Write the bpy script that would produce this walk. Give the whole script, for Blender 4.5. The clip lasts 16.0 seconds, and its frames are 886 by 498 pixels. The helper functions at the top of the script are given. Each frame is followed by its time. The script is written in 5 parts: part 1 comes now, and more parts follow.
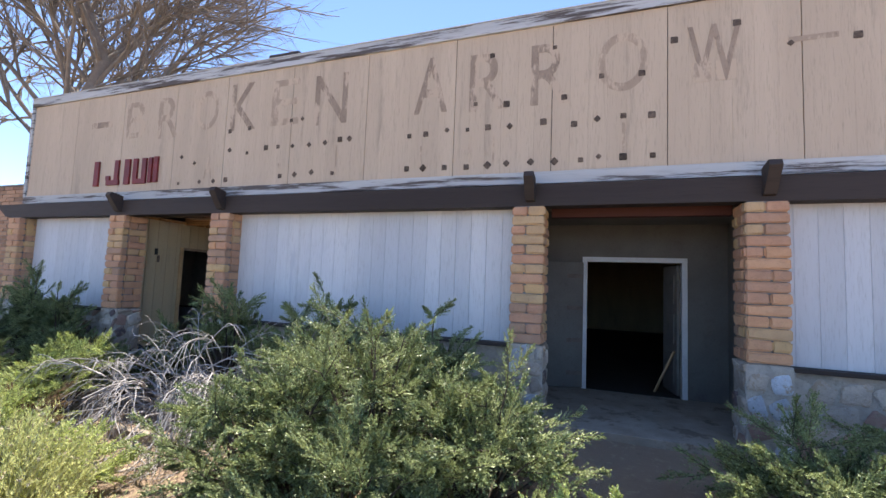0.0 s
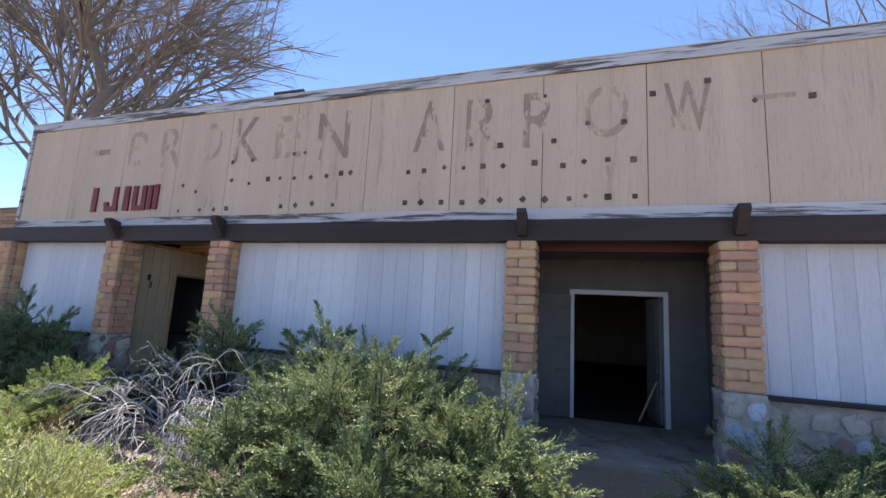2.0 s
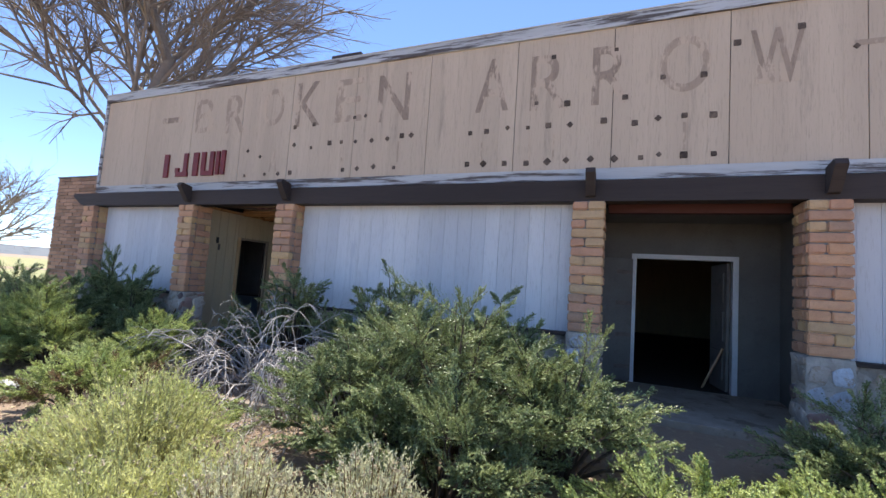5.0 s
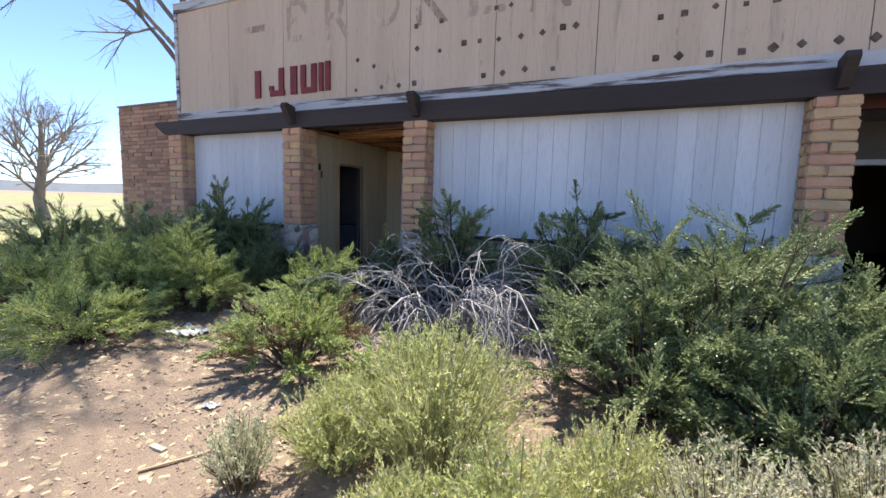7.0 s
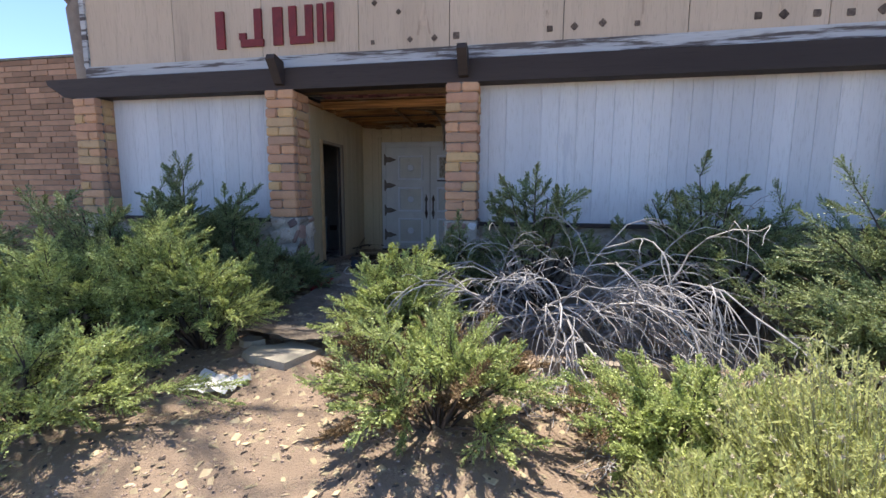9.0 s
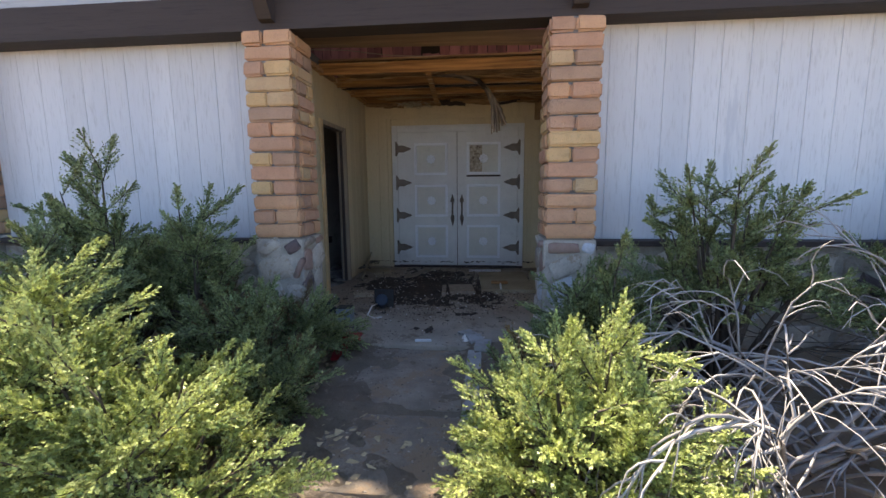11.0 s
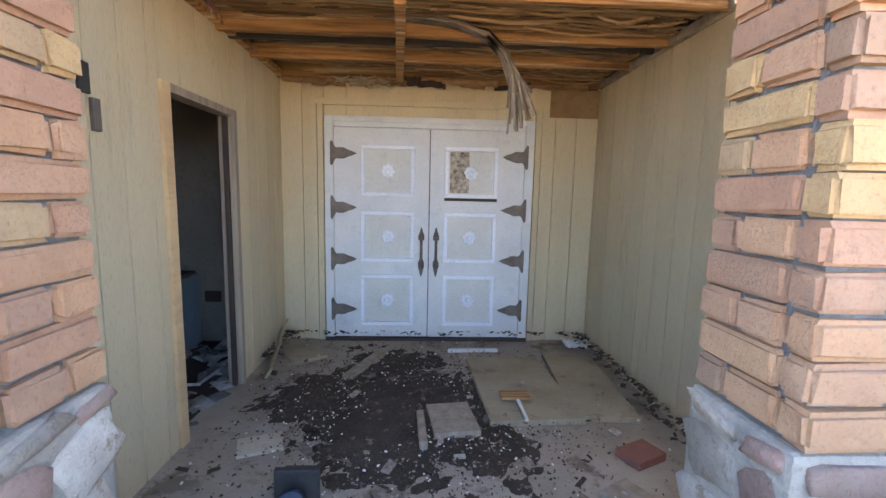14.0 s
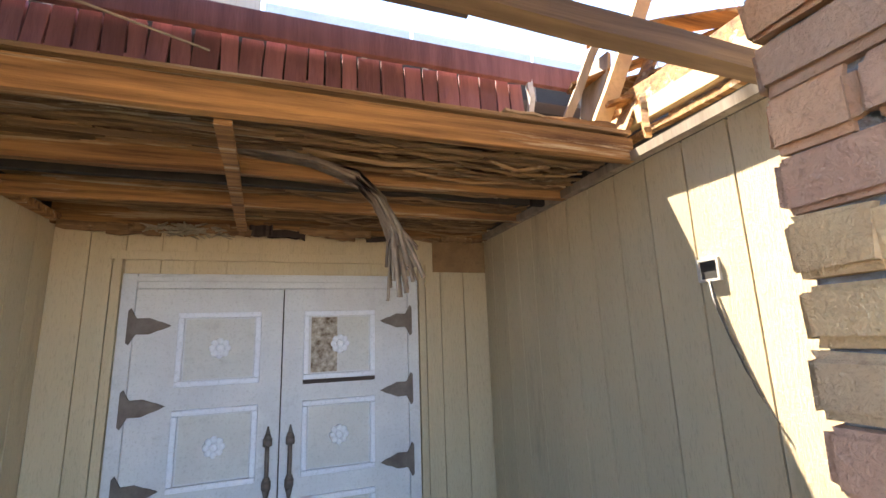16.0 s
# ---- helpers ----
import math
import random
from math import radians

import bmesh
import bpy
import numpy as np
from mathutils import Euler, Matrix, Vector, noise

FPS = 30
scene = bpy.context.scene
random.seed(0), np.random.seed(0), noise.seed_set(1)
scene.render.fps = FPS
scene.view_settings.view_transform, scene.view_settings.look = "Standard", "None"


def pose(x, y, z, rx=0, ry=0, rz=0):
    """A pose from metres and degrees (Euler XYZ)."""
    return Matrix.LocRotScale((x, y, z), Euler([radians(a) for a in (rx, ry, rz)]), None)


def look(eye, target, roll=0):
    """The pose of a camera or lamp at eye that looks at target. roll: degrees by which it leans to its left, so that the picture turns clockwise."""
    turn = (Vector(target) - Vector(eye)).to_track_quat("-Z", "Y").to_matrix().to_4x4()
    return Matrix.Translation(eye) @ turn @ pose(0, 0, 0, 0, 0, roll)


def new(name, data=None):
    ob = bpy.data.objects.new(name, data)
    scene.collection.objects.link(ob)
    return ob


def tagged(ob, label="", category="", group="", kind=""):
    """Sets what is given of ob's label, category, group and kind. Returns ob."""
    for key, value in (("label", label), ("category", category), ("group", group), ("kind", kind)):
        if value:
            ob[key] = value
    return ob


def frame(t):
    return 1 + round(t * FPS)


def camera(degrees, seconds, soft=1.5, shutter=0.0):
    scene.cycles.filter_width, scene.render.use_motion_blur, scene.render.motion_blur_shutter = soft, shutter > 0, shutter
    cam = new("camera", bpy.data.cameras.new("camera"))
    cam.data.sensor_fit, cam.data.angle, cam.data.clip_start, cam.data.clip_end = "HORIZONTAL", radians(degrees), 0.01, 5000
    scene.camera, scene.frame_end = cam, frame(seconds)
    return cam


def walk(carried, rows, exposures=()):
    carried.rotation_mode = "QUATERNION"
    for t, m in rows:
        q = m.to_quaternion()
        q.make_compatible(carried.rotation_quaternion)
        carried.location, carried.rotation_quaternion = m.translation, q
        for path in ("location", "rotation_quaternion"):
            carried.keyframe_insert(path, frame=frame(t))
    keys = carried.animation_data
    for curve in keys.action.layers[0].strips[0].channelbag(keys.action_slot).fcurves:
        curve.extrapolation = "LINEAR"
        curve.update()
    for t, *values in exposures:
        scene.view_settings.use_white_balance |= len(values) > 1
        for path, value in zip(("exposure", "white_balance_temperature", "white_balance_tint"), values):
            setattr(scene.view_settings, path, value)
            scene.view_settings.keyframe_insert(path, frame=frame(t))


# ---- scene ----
cam = camera(91.3, 16.0)
PATH = [
    (0, (6.629, -8.299, 1.497), (5.947, -6.425, 1.649), 2.3),
    (0.5, (6.71, -8.444, 1.497), (6.032, -6.572, 1.683), 2.1),
    (1, (6.716, -8.488, 1.492), (6.052, -6.616, 1.729), 2.5),
    (1.5, (6.632, -8.54, 1.467), (5.996, -6.665, 1.749), 2.8),
    (2, (6.563, -8.603, 1.467), (5.951, -6.722, 1.763), 3.1),
    (2.5, (6.532, -8.668, 1.465), (5.922, -6.787, 1.767), 3.1),
    (3, (6.528, -8.694, 1.474), (5.912, -6.815, 1.778), 3.1),
    (3.2, (6.527, -8.717, 1.469), (5.906, -6.841, 1.776), 3.0),
    (5.3, (6.055, -8.738, 1.283), (5.274, -6.898, 1.363), 3.6),
    (5.5, (5.864, -8.708, 1.274), (5.069, -6.872, 1.295), 3.3),
    (6, (5.325, -8.794, 1.263), (4.443, -7.001, 1.177), 3.4),
    (6.5, (4.758, -8.861, 1.27), (3.889, -7.072, 1.06), 2.6),
    (7, (4.137, -8.858, 1.286), (3.315, -7.048, 1.066), 1.5),
    (7.5, (3.495, -8.967, 1.27), (2.714, -7.146, 0.997), 0.4),
    (8, (2.868, -8.811, 1.209), (2.232, -6.935, 0.937), -1.7),
    (8.5, (2.311, -8.636, 1.178), (1.889, -6.699, 0.912), 0.4),
    (9, (1.839, -8.39, 1.158), (1.471, -6.441, 0.899), 0.3),
    (9.2, (1.673, -8.247, 1.157), (1.311, -6.298, 0.889), 0.6),
    (11.3, (0.335, -6.294, 1.236), (0.191, -4.321, 0.945), -0.2),
    (11.5, (0.285, -6.106, 1.23), (0.177, -4.131, 0.935), 0.3),
    (12, (0.155, -5.62, 1.272), (0.047, -3.646, 0.974), 2.0),
    (12.5, (0.051, -5.17, 1.3), (-0.053, -3.194, 1.01), 2.9),
    (13, (0.036, -4.756, 1.336), (-0.068, -2.78, 1.043), 3.2),
    (13.5, (-0.016, -4.466, 1.385), (-0.169, -2.495, 1.083), 2.6),
    (14, (-0.046, -4.176, 1.445), (0.043, -2.195, 1.188), 1.3),
    (14.5, (0.051, -3.871, 1.482), (0.297, -1.888, 1.394), 1.4),
    (15, (0.039, -3.564, 1.568), (0.32, -1.584, 1.56), 0.6),
    (15.5, (0.02, -3.388, 1.633), (0.571, -1.477, 1.845), -0.7),
    (16, (0.063, -3.322, 1.677), (0.709, -1.468, 2.062), -2.0),
]
walk(cam, [(t, look(eye, target, roll)) for t, eye, target, roll in PATH], [(0, 1.62, 6850, 10), (1.0, 1.34, 6450, 10), (5.5, 1.34, 6500, 10), (9.2, 1.4, 6700, 10), (11.3, 2.15, 8000, 11), (12.5, 3.05, 8700, 12), (13.5, 3.7, 8500, 13), (14.5, 4.0, 7500, 11), (15.4, 3.92, 7500, 12), (16, 3.6, 7600, 12)])

# ---- daylight: high sun from behind the building, to its left ----
SUN = Vector((0.2, -0.355, -1.0)).normalized()
sky_world = bpy.data.worlds.new("sky")
scene.world = sky_world
sky_world.use_nodes = True
wn = sky_world.node_tree.nodes
sky = wn.new("ShaderNodeTexSky")
sky.sky_type, sky.sun_disc = "NISHITA", False
sky.sun_elevation = math.asin(-SUN.z)
sky.sun_rotation = math.atan2(-SUN.x, -SUN.y)
sky.altitude, sky.dust_density, sky.air_density, sky.ozone_density = 3500, 0.0, 0.8, 3.2
sky_world.node_tree.links.new(sky.outputs[0], wn["Background"].inputs[0])
wn["Background"].inputs[1].default_value = 0.15
sun = new("sun", bpy.data.lights.new("sun", "SUN"))
sun.data.energy, sun.data.angle, sun.data.color = 3.9, radians(0.53), (1.0, 0.95, 0.87)
sun.matrix_world = look((0, 0, 30), Vector((0, 0, 30)) + SUN)


# ---- materials ----
def mat(name, c1, c2, scale=3.0, rough=0.85, bump=0.25, fine=40.0, stretch=(1, 1, 1), metal=0.0, rand=0.0, dark=0.0,
        island=0.0, patch=None, patch_scale=4.0, patch_at=0.6, trans=0.0, dist=0.004):
    m = bpy.data.materials.new(name)
    m.use_nodes = True
    n, l = m.node_tree.nodes, m.node_tree.links
    b = n["Principled BSDF"]
    geo = n.new("ShaderNodeNewGeometry")
    mp = n.new("ShaderNodeMapping")
    mp.inputs["Scale"].default_value = stretch
    l.new(geo.outputs["Position"], mp.inputs["Vector"])

    def noisy(s, detail=4.0, rgh=0.6):
        t = n.new("ShaderNodeTexNoise")
        t.inputs["Scale"].default_value, t.inputs["Detail"].default_value, t.inputs["Roughness"].default_value = s, detail, rgh
        l.new(mp.outputs[0], t.inputs["Vector"])
        return t.outputs["Fac"]

    def mix(a, bb, f, mode="MIX"):
        x = n.new("ShaderNodeMix")
        x.data_type, x.blend_type = "RGBA", mode
        for sock, v in ((x.inputs[6], a), (x.inputs[7], bb), (x.inputs[0], f)):
            if isinstance(v, (tuple, float, int)):
                sock.default_value = (*v, 1) if isinstance(v, tuple) else v
            else:
                l.new(v, sock)
        return x.outputs[2]

    def ramp(v, a, c):
        r = n.new("ShaderNodeMapRange")
        r.inputs["From Min"].default_value, r.inputs["From Max"].default_value = a, c
        l.new(v, r.inputs["Value"])
        return r.outputs[0]

    big, small = noisy(scale), noisy(fine, 6.0, 0.7)
    col = mix(c1, c2, ramp(big, 0.32, 0.68))
    col = mix(col, tuple(v * 0.62 for v in c1), ramp(small, 0.52, 0.8))
    if patch:
        col = mix(col, patch, ramp(noisy(patch_scale, 8.0, 0.72), patch_at, patch_at + 0.06))
    if dark:
        col = mix(col, (0.03, 0.026, 0.022), mix((0, 0, 0), (dark, dark, dark), ramp(noisy(scale * 2.3, 7.0, 0.75), 0.56, 0.75)))
    src = None
    if rand:
        src, amount = n.new("ShaderNodeObjectInfo").outputs["Random"], rand
    if island:
        src, amount = geo.outputs["Random Per Island"], island
    if src:
        r = n.new("ShaderNodeMapRange")
        r.inputs["To Min"].default_value, r.inputs["To Max"].default_value = 1 - amount, 1 + amount * 0.8
        l.new(src, r.inputs["Value"])
        h = n.new("ShaderNodeHueSaturation")
        l.new(r.outputs[0], h.inputs["Value"])
        l.new(col, h.inputs["Color"])
        col = h.outputs[0]
    l.new(col, b.inputs["Base Color"])
    b.inputs["Roughness"].default_value, b.inputs["Metallic"].default_value = rough, metal
    b.inputs["Specular IOR Level"].default_value = 0.3
    if bump:
        bp = n.new("ShaderNodeBump")
        bp.inputs["Strength"].default_value, bp.inputs["Distance"].default_value = bump, dist
        l.new(small, bp.inputs["Height"])
        l.new(bp.outputs[0], b.inputs["Normal"])
    if trans:
        tr, ad = n.new("ShaderNodeBsdfTranslucent"), n.new("ShaderNodeMixShader")
        l.new(col, tr.inputs[0])
        ad.inputs[0].default_value = trans
        l.new(b.outputs[0], ad.inputs[1])
        l.new(tr.outputs[0], ad.inputs[2])
        l.new(ad.outputs[0], n["Material Output"].inputs[0])
    return m


GRAIN_X, GRAIN_Z, GRAIN_Y = (0.06, 1, 1), (1, 1, 0.06), (1, 0.06, 1)
M_sign = mat("sign_plywood", (0.57, 0.455, 0.345), (0.48, 0.38, 0.285), 2.2, 0.8, 0.4, 70, (1, 1, 0.09), rand=0.03, dark=0.35)
M_stain = mat("letter_stain", (0.23, 0.175, 0.135), (0.32, 0.245, 0.19), 6, 0.9, 0.2, 50, patch=(0.42, 0.32, 0.24), patch_scale=7, patch_at=0.52)
M_mark = mat("glue_mark", (0.06, 0.045, 0.04), (0.16, 0.12, 0.09), 30, 0.9, 0.2, 90, rand=0.4)
M_red = mat("red_letter", (0.22, 0.03, 0.03), (0.13, 0.02, 0.02), 5, 0.5, 0.2, 40, patch=(0.35, 0.24, 0.2), patch_at=0.66)
M_trim = mat("peeling_white_trim", (0.52, 0.53, 0.54), (0.40, 0.41, 0.42), 3, 0.8, 0.5, 40, GRAIN_X, patch=(0.10, 0.085, 0.08), patch_scale=9, patch_at=0.5, dist=0.01)
M_beam = mat("dark_brown_beam", (0.035, 0.026, 0.024), (0.06, 0.045, 0.04), 3, 0.7, 0.4, 50, GRAIN_X, patch=(0.11, 0.10, 0.10), patch_scale=14, patch_at=0.68)
M_white = mat("white_siding", (0.62, 0.63, 0.65), (0.52, 0.54, 0.58), 1.4, 0.65, 0.3, 70, (1, 1, 0.1), rand=0.07, dark=0.16, patch=(0.50, 0.52, 0.56), patch_scale=5, patch_at=0.62)
M_tan = mat("tan_siding", (0.60, 0.505, 0.34), (0.51, 0.43, 0.29), 1.6, 0.8, 0.7, 120, (1, 1, 0.2), rand=0.06, dark=0.28, dist=0.006)
M_brick = mat("slump_brick", (0.60, 0.39, 0.255), (0.51, 0.325, 0.215), 7, 0.9, 1.0, 75, dark=0.3, dist=0.012)


def brick_tones(m, tones):
    """Let each brick take a firing tone of its own, under the grain that they share."""
    n, l = m.node_tree.nodes, m.node_tree.links
    socket_in = n["Principled BSDF"].inputs["Base Color"]
    grain = socket_in.links[0].from_socket
    info, ramp, mul = n.new("ShaderNodeObjectInfo"), n.new("ShaderNodeValToRGB"), n.new("ShaderNodeMix")
    ramp.color_ramp.interpolation = "CONSTANT"
    while len(ramp.color_ramp.elements) < len(tones):
        ramp.color_ramp.elements.new(0.5)
    for k, c in enumerate(tones):
        ramp.color_ramp.elements[k].position, ramp.color_ramp.elements[k].color = k / len(tones), (*c, 1)
    mul.data_type, mul.blend_type = "RGBA", "MULTIPLY"
    mul.inputs[0].default_value = 1.0
    l.new(info.outputs["Random"], ramp.inputs[0])
    l.new(grain, mul.inputs[6])
    l.new(ramp.outputs[0], mul.inputs[7])
    l.new(mul.outputs[2], socket_in)


brick_tones(M_brick, ((1.05, 0.95, 0.9), (0.9, 0.82, 0.82), (1.1, 0.98, 0.88), (1.12, 1.15, 0.9), (0.98, 0.86, 0.84), (0.8, 0.78, 0.8), (1.15, 1.05, 0.95), (1.0, 1.05, 0.92)))
M_brick_far = mat("far_brick", (0.37, 0.22, 0.155), (0.30, 0.185, 0.13), 7, 0.9, 0.5, 60, island=0.35, dark=0.2)
M_mortar = mat("grey_mortar", (0.27, 0.265, 0.265), (0.17, 0.165, 0.165), 14, 0.95, 1.0, 55, dist=0.02)
M_lime = mat("pale_mortar", (0.52, 0.47, 0.41), (0.36, 0.32, 0.275), 9, 0.95, 1.0, 45, dark=0.45, dist=0.015)
M_door = mat("white_door_paint", (0.66, 0.68, 0.69), (0.56, 0.58, 0.60), 3, 0.55, 0.25, 60, dark=0.2)
M_iron = mat("rusty_iron", (0.20, 0.17, 0.15), (0.12, 0.10, 0.09), 9, 0.6, 0.4, 60, metal=0.4)
M_wood = mat("weathered_wood", (0.50, 0.27, 0.11), (0.12, 0.058, 0.03), 26, 0.8, 1.0, 110, (0.045, 1, 1), rand=0.25, dark=0.85, patch=(0.52, 0.40, 0.26), patch_scale=14, patch_at=0.56, dist=0.008)
M_ply = mat("delaminated_plywood", (0.44, 0.28, 0.15), (0.14, 0.08, 0.045), 24, 0.85, 1.0, 90, (0.035, 1, 1), dark=0.9, island=0.4, patch=(0.42, 0.35, 0.26), patch_scale=18, patch_at=0.58, dist=0.015)
M_pale = mat("pale_lumber", (0.58, 0.42, 0.24), (0.44, 0.30, 0.17), 18, 0.7, 0.5, 90, (0.3, 0.06, 0.3), rand=0.2)
M_shingle = mat("red_shingle", (0.33, 0.155, 0.165), (0.21, 0.10, 0.11), 14, 0.85, 0.8, 70, (1, 1, 0.08), rand=0.45, dark=0.2, dist=0.008)
M_concrete = mat("porch_concrete", (0.40, 0.345, 0.285), (0.27, 0.225, 0.18), 2.2, 0.9, 0.8, 45, dark=0.55, patch=(0.20, 0.16, 0.125), patch_scale=2.6, patch_at=0.55, dist=0.008)
# Near-black stands in for the shade of unlit rooms and gaps.
M_dark = mat("shade_black", (0.05, 0.045, 0.04), (0.035, 0.03, 0.028), 2, 0.9, 0.3, 30)
# Lowered grey puts the dimness of inner rooms into the colour.
M_room = mat("unlit_room_grey", (0.22, 0.21, 0.19), (0.17, 0.16, 0.15), 2, 0.9, 0.2, 30, dark=0.5)
M_roof = mat("roof_felt", (0.10, 0.095, 0.09), (0.07, 0.065, 0.06), 2, 0.9, 0.4, 40)
M_ground = mat("dry_earth", (0.38, 0.275, 0.195), (0.32, 0.23, 0.165), 1.4, 0.95, 1.0, 70, dark=0.35, patch=(0.43, 0.335, 0.22), patch_scale=11, patch_at=0.56, dist=0.02)
M_rust = mat("flashing", (0.62, 0.60, 0.57), (0.50, 0.48, 0.45), 3, 0.5, 0.2, 30, metal=0.2)


# ---- helpers of this scene ----
def thing(name, label, category, at=(0, 0, 0), group="", kind=""):
    e = new(name)
    e.matrix_world = Matrix.Translation(at)
    return tagged(e, label, category, group, kind)


def hang(ob, parent):
    ob.parent = parent
    ob.matrix_parent_inverse = parent.matrix_basis.inverted() if parent.parent is None else Matrix()
    return ob


def part(name, bm, material, parent, label="", smooth=False):
    me = bpy.data.meshes.new(name)
    bm.to_mesh(me)
    bm.free()
    me.materials.append(material)
    if smooth:
        me.polygons.foreach_set("use_smooth", [True] * len(me.polygons))
    ob = new(name, me)
    if parent:
        hang(ob, parent)
    return tagged(ob, label)


def raw(name, verts, faces, material, parent, label="", smooth=False):
    me = bpy.data.meshes.new(name)
    me.from_pydata(verts, [], faces)
    me.materials.append(material)
    if smooth:
        me.polygons.foreach_set("use_smooth", [True] * len(me.polygons))
    ob = new(name, me)
    if parent:
        hang(ob, parent)
    return tagged(ob, label)


def box(bm, x0, x1, y0, y1, z0, z1, m=None):
    c = Matrix.Translation(((x0 + x1) / 2, (y0 + y1) / 2, (z0 + z1) / 2)) @ Matrix.Diagonal((abs(x1 - x0), abs(y1 - y0), abs(z1 - z0), 1))
    return bmesh.ops.create_cube(bm, size=1, matrix=(m or Matrix()) @ c)["verts"]


def block(name, parent, material, x0, x1, y0, y1, z0, z1, bevel=0.0, label="", m=None):
    bm = bmesh.new()
    box(bm, x0, x1, y0, y1, z0, z1, m)
    if bevel:
        bmesh.ops.bevel(bm, geom=bm.edges[:], offset=bevel, segments=2, affect="EDGES", profile=0.6)
    return part(name, bm, material, parent, label)


def beam_between(name, parent, material, a, b, w, h, label="", roll=0.0, wobble=0.0, seed=1):
    """A rough-sawn board from a to b, w wide and h high."""
    a, b = Vector(a), Vector(b)
    d = b - a
    bm = bmesh.new()
    n = 8
    rings = []
    rr = random.Random(seed)
    q = d.to_track_quat("X", "Z").to_matrix().to_4x4() @ Matrix.Rotation(radians(roll), 4, "X")
    for i in range(n + 1):
        o = [rr.uniform(-wobble, wobble) for _ in range(2)]
        ring = [bm.verts.new(a + d * i / n + q.to_3x3() @ Vector((0, sy * w / 2 + o[0], sz * h / 2 + o[1]))) for sy, sz in ((-1, -1), (1, -1), (1, 1), (-1, 1))]
        rings.append(ring)
    for r0, r1 in zip(rings, rings[1:]):
        for k in range(4):
            bm.faces.new((r0[k], r0[(k + 1) % 4], r1[(k + 1) % 4], r1[k]))
    bm.faces.new(rings[0][::-1])
    bm.faces.new(rings[-1])
    bmesh.ops.recalc_face_normals(bm, faces=bm.faces)
    return part(name, bm, material, parent, label)


def chamfer_mesh(name, c=0.08, jitter=0.03, seed=0, material=None):
    """A unit block with rounded, slightly uneven edges."""
    bm = bmesh.new()
    bmesh.ops.create_cube(bm, size=1)
    bmesh.ops.bevel(bm, geom=bm.edges[:], offset=c, segments=1, affect="EDGES")
    rr = random.Random(seed)
    for v in bm.verts:
        v.co += Vector([rr.uniform(-jitter, jitter) for _ in range(3)])
    me = bpy.data.meshes.new(name)
    bm.to_mesh(me)
    bm.free()
    if material:
        me.materials.append(material)
    return me


def piece(name, me, parent, m):
    """One more object on a shared mesh, at the pose m, under its thing."""
    ob = new(name, me)
    hang(ob, parent)
    ob.matrix_basis = m
    return ob


PLANKS = {}


def plank_row(parent, material, origin, along, out, length, z0, z1, width=0.2, thick=0.016, gap=0.008, top=None, start=0.0, name="plank"):
    """Upright grooved boards on a wall. along, out: unit vectors in plan. top: the upper end along the wall, where it is not level."""
    origin, along, out = Vector(origin), Vector(along), Vector(out)
    key = (material.name, round(width, 3))
    if key not in PLANKS:
        PLANKS[key] = chamfer_mesh("plank", 0.004 if material is M_sign else 0.018, 0.0, 3, material)
    p = -start
    while p < length - 0.01:
        a, b = max(p, 0), min(p + width, length)
        if b - a > 0.02:
            zt = top((a + b) / 2) if top else z1
            c = origin + along * (a + b) / 2 + out * thick / 2
            rot = Matrix((along, out, (0, 0, 1))).transposed().to_4x4()
            piece(name, PLANKS[key], parent, Matrix.Translation((c.x, c.y, (z0 + zt) / 2)) @ rot @ Matrix.Diagonal((b - a - gap, thick, zt - z0, 1)))
        p += width


# ---- ground ----
def ground_z(x, y):
    z = np.interp(y, [-60, -9, -7.2, -5.8, -5.0, -4.0, -3.4, -3.0], [-0.6, -0.36, -0.34, -0.23, -0.16, -0.11, -0.08, -0.08])
    if x < -5:
        z = z + min((-5 - x) / 30, 1) * 0.35 * min(max((y + 12) / 6, 0), 1)
    return float(z) + 0.03 * noise.noise(Vector((x * 0.7, y * 0.7, 0)))


def grid_sheet(name, xs, ys, material):
    verts = [(x, y, ground_z(x, y) if abs(x) < 45 and abs(y) < 45 else ground_z(x, y)) for y in ys for x in xs]
    w = len(xs)
    faces = [(j * w + i, j * w + i + 1, (j + 1) * w + i + 1, (j + 1) * w + i) for j in range(len(ys) - 1) for i in range(w - 1)]
    ob = raw(name, verts, faces, material, None, smooth=True)
    return tagged(ob, "dry sandy ground with sparse grass", "ground", kind="structure")


fx = [-1500, -700, -300, -120, -60, -35] + [x * 0.25 for x in range(-88, 69)] + [25, 40, 80, 200, 600, 1500]
fy = [-1500, -500, -150, -60, -30, -18] + [y * 0.25 for y in range(-56, 25)] + [10, 18, 30, 60, 150, 400, 800, 1500]
grid_sheet("ground", fx, fy, M_ground)

# ---- the building ----
CF, WF, SF = -3.23, -2.967, -3.08      # front planes: columns, white walls, sign
TOP, BASE = 2.43, 0.83                 # column top, top of the stone base
COLS = (-4.39, -1.445, 0.88, 5.635, 7.985, 12.0)
CW, CD = 0.39, 0.43

facade = thing("wall_front", "white vertical board siding over a rubble stone base", "wall", kind="structure")
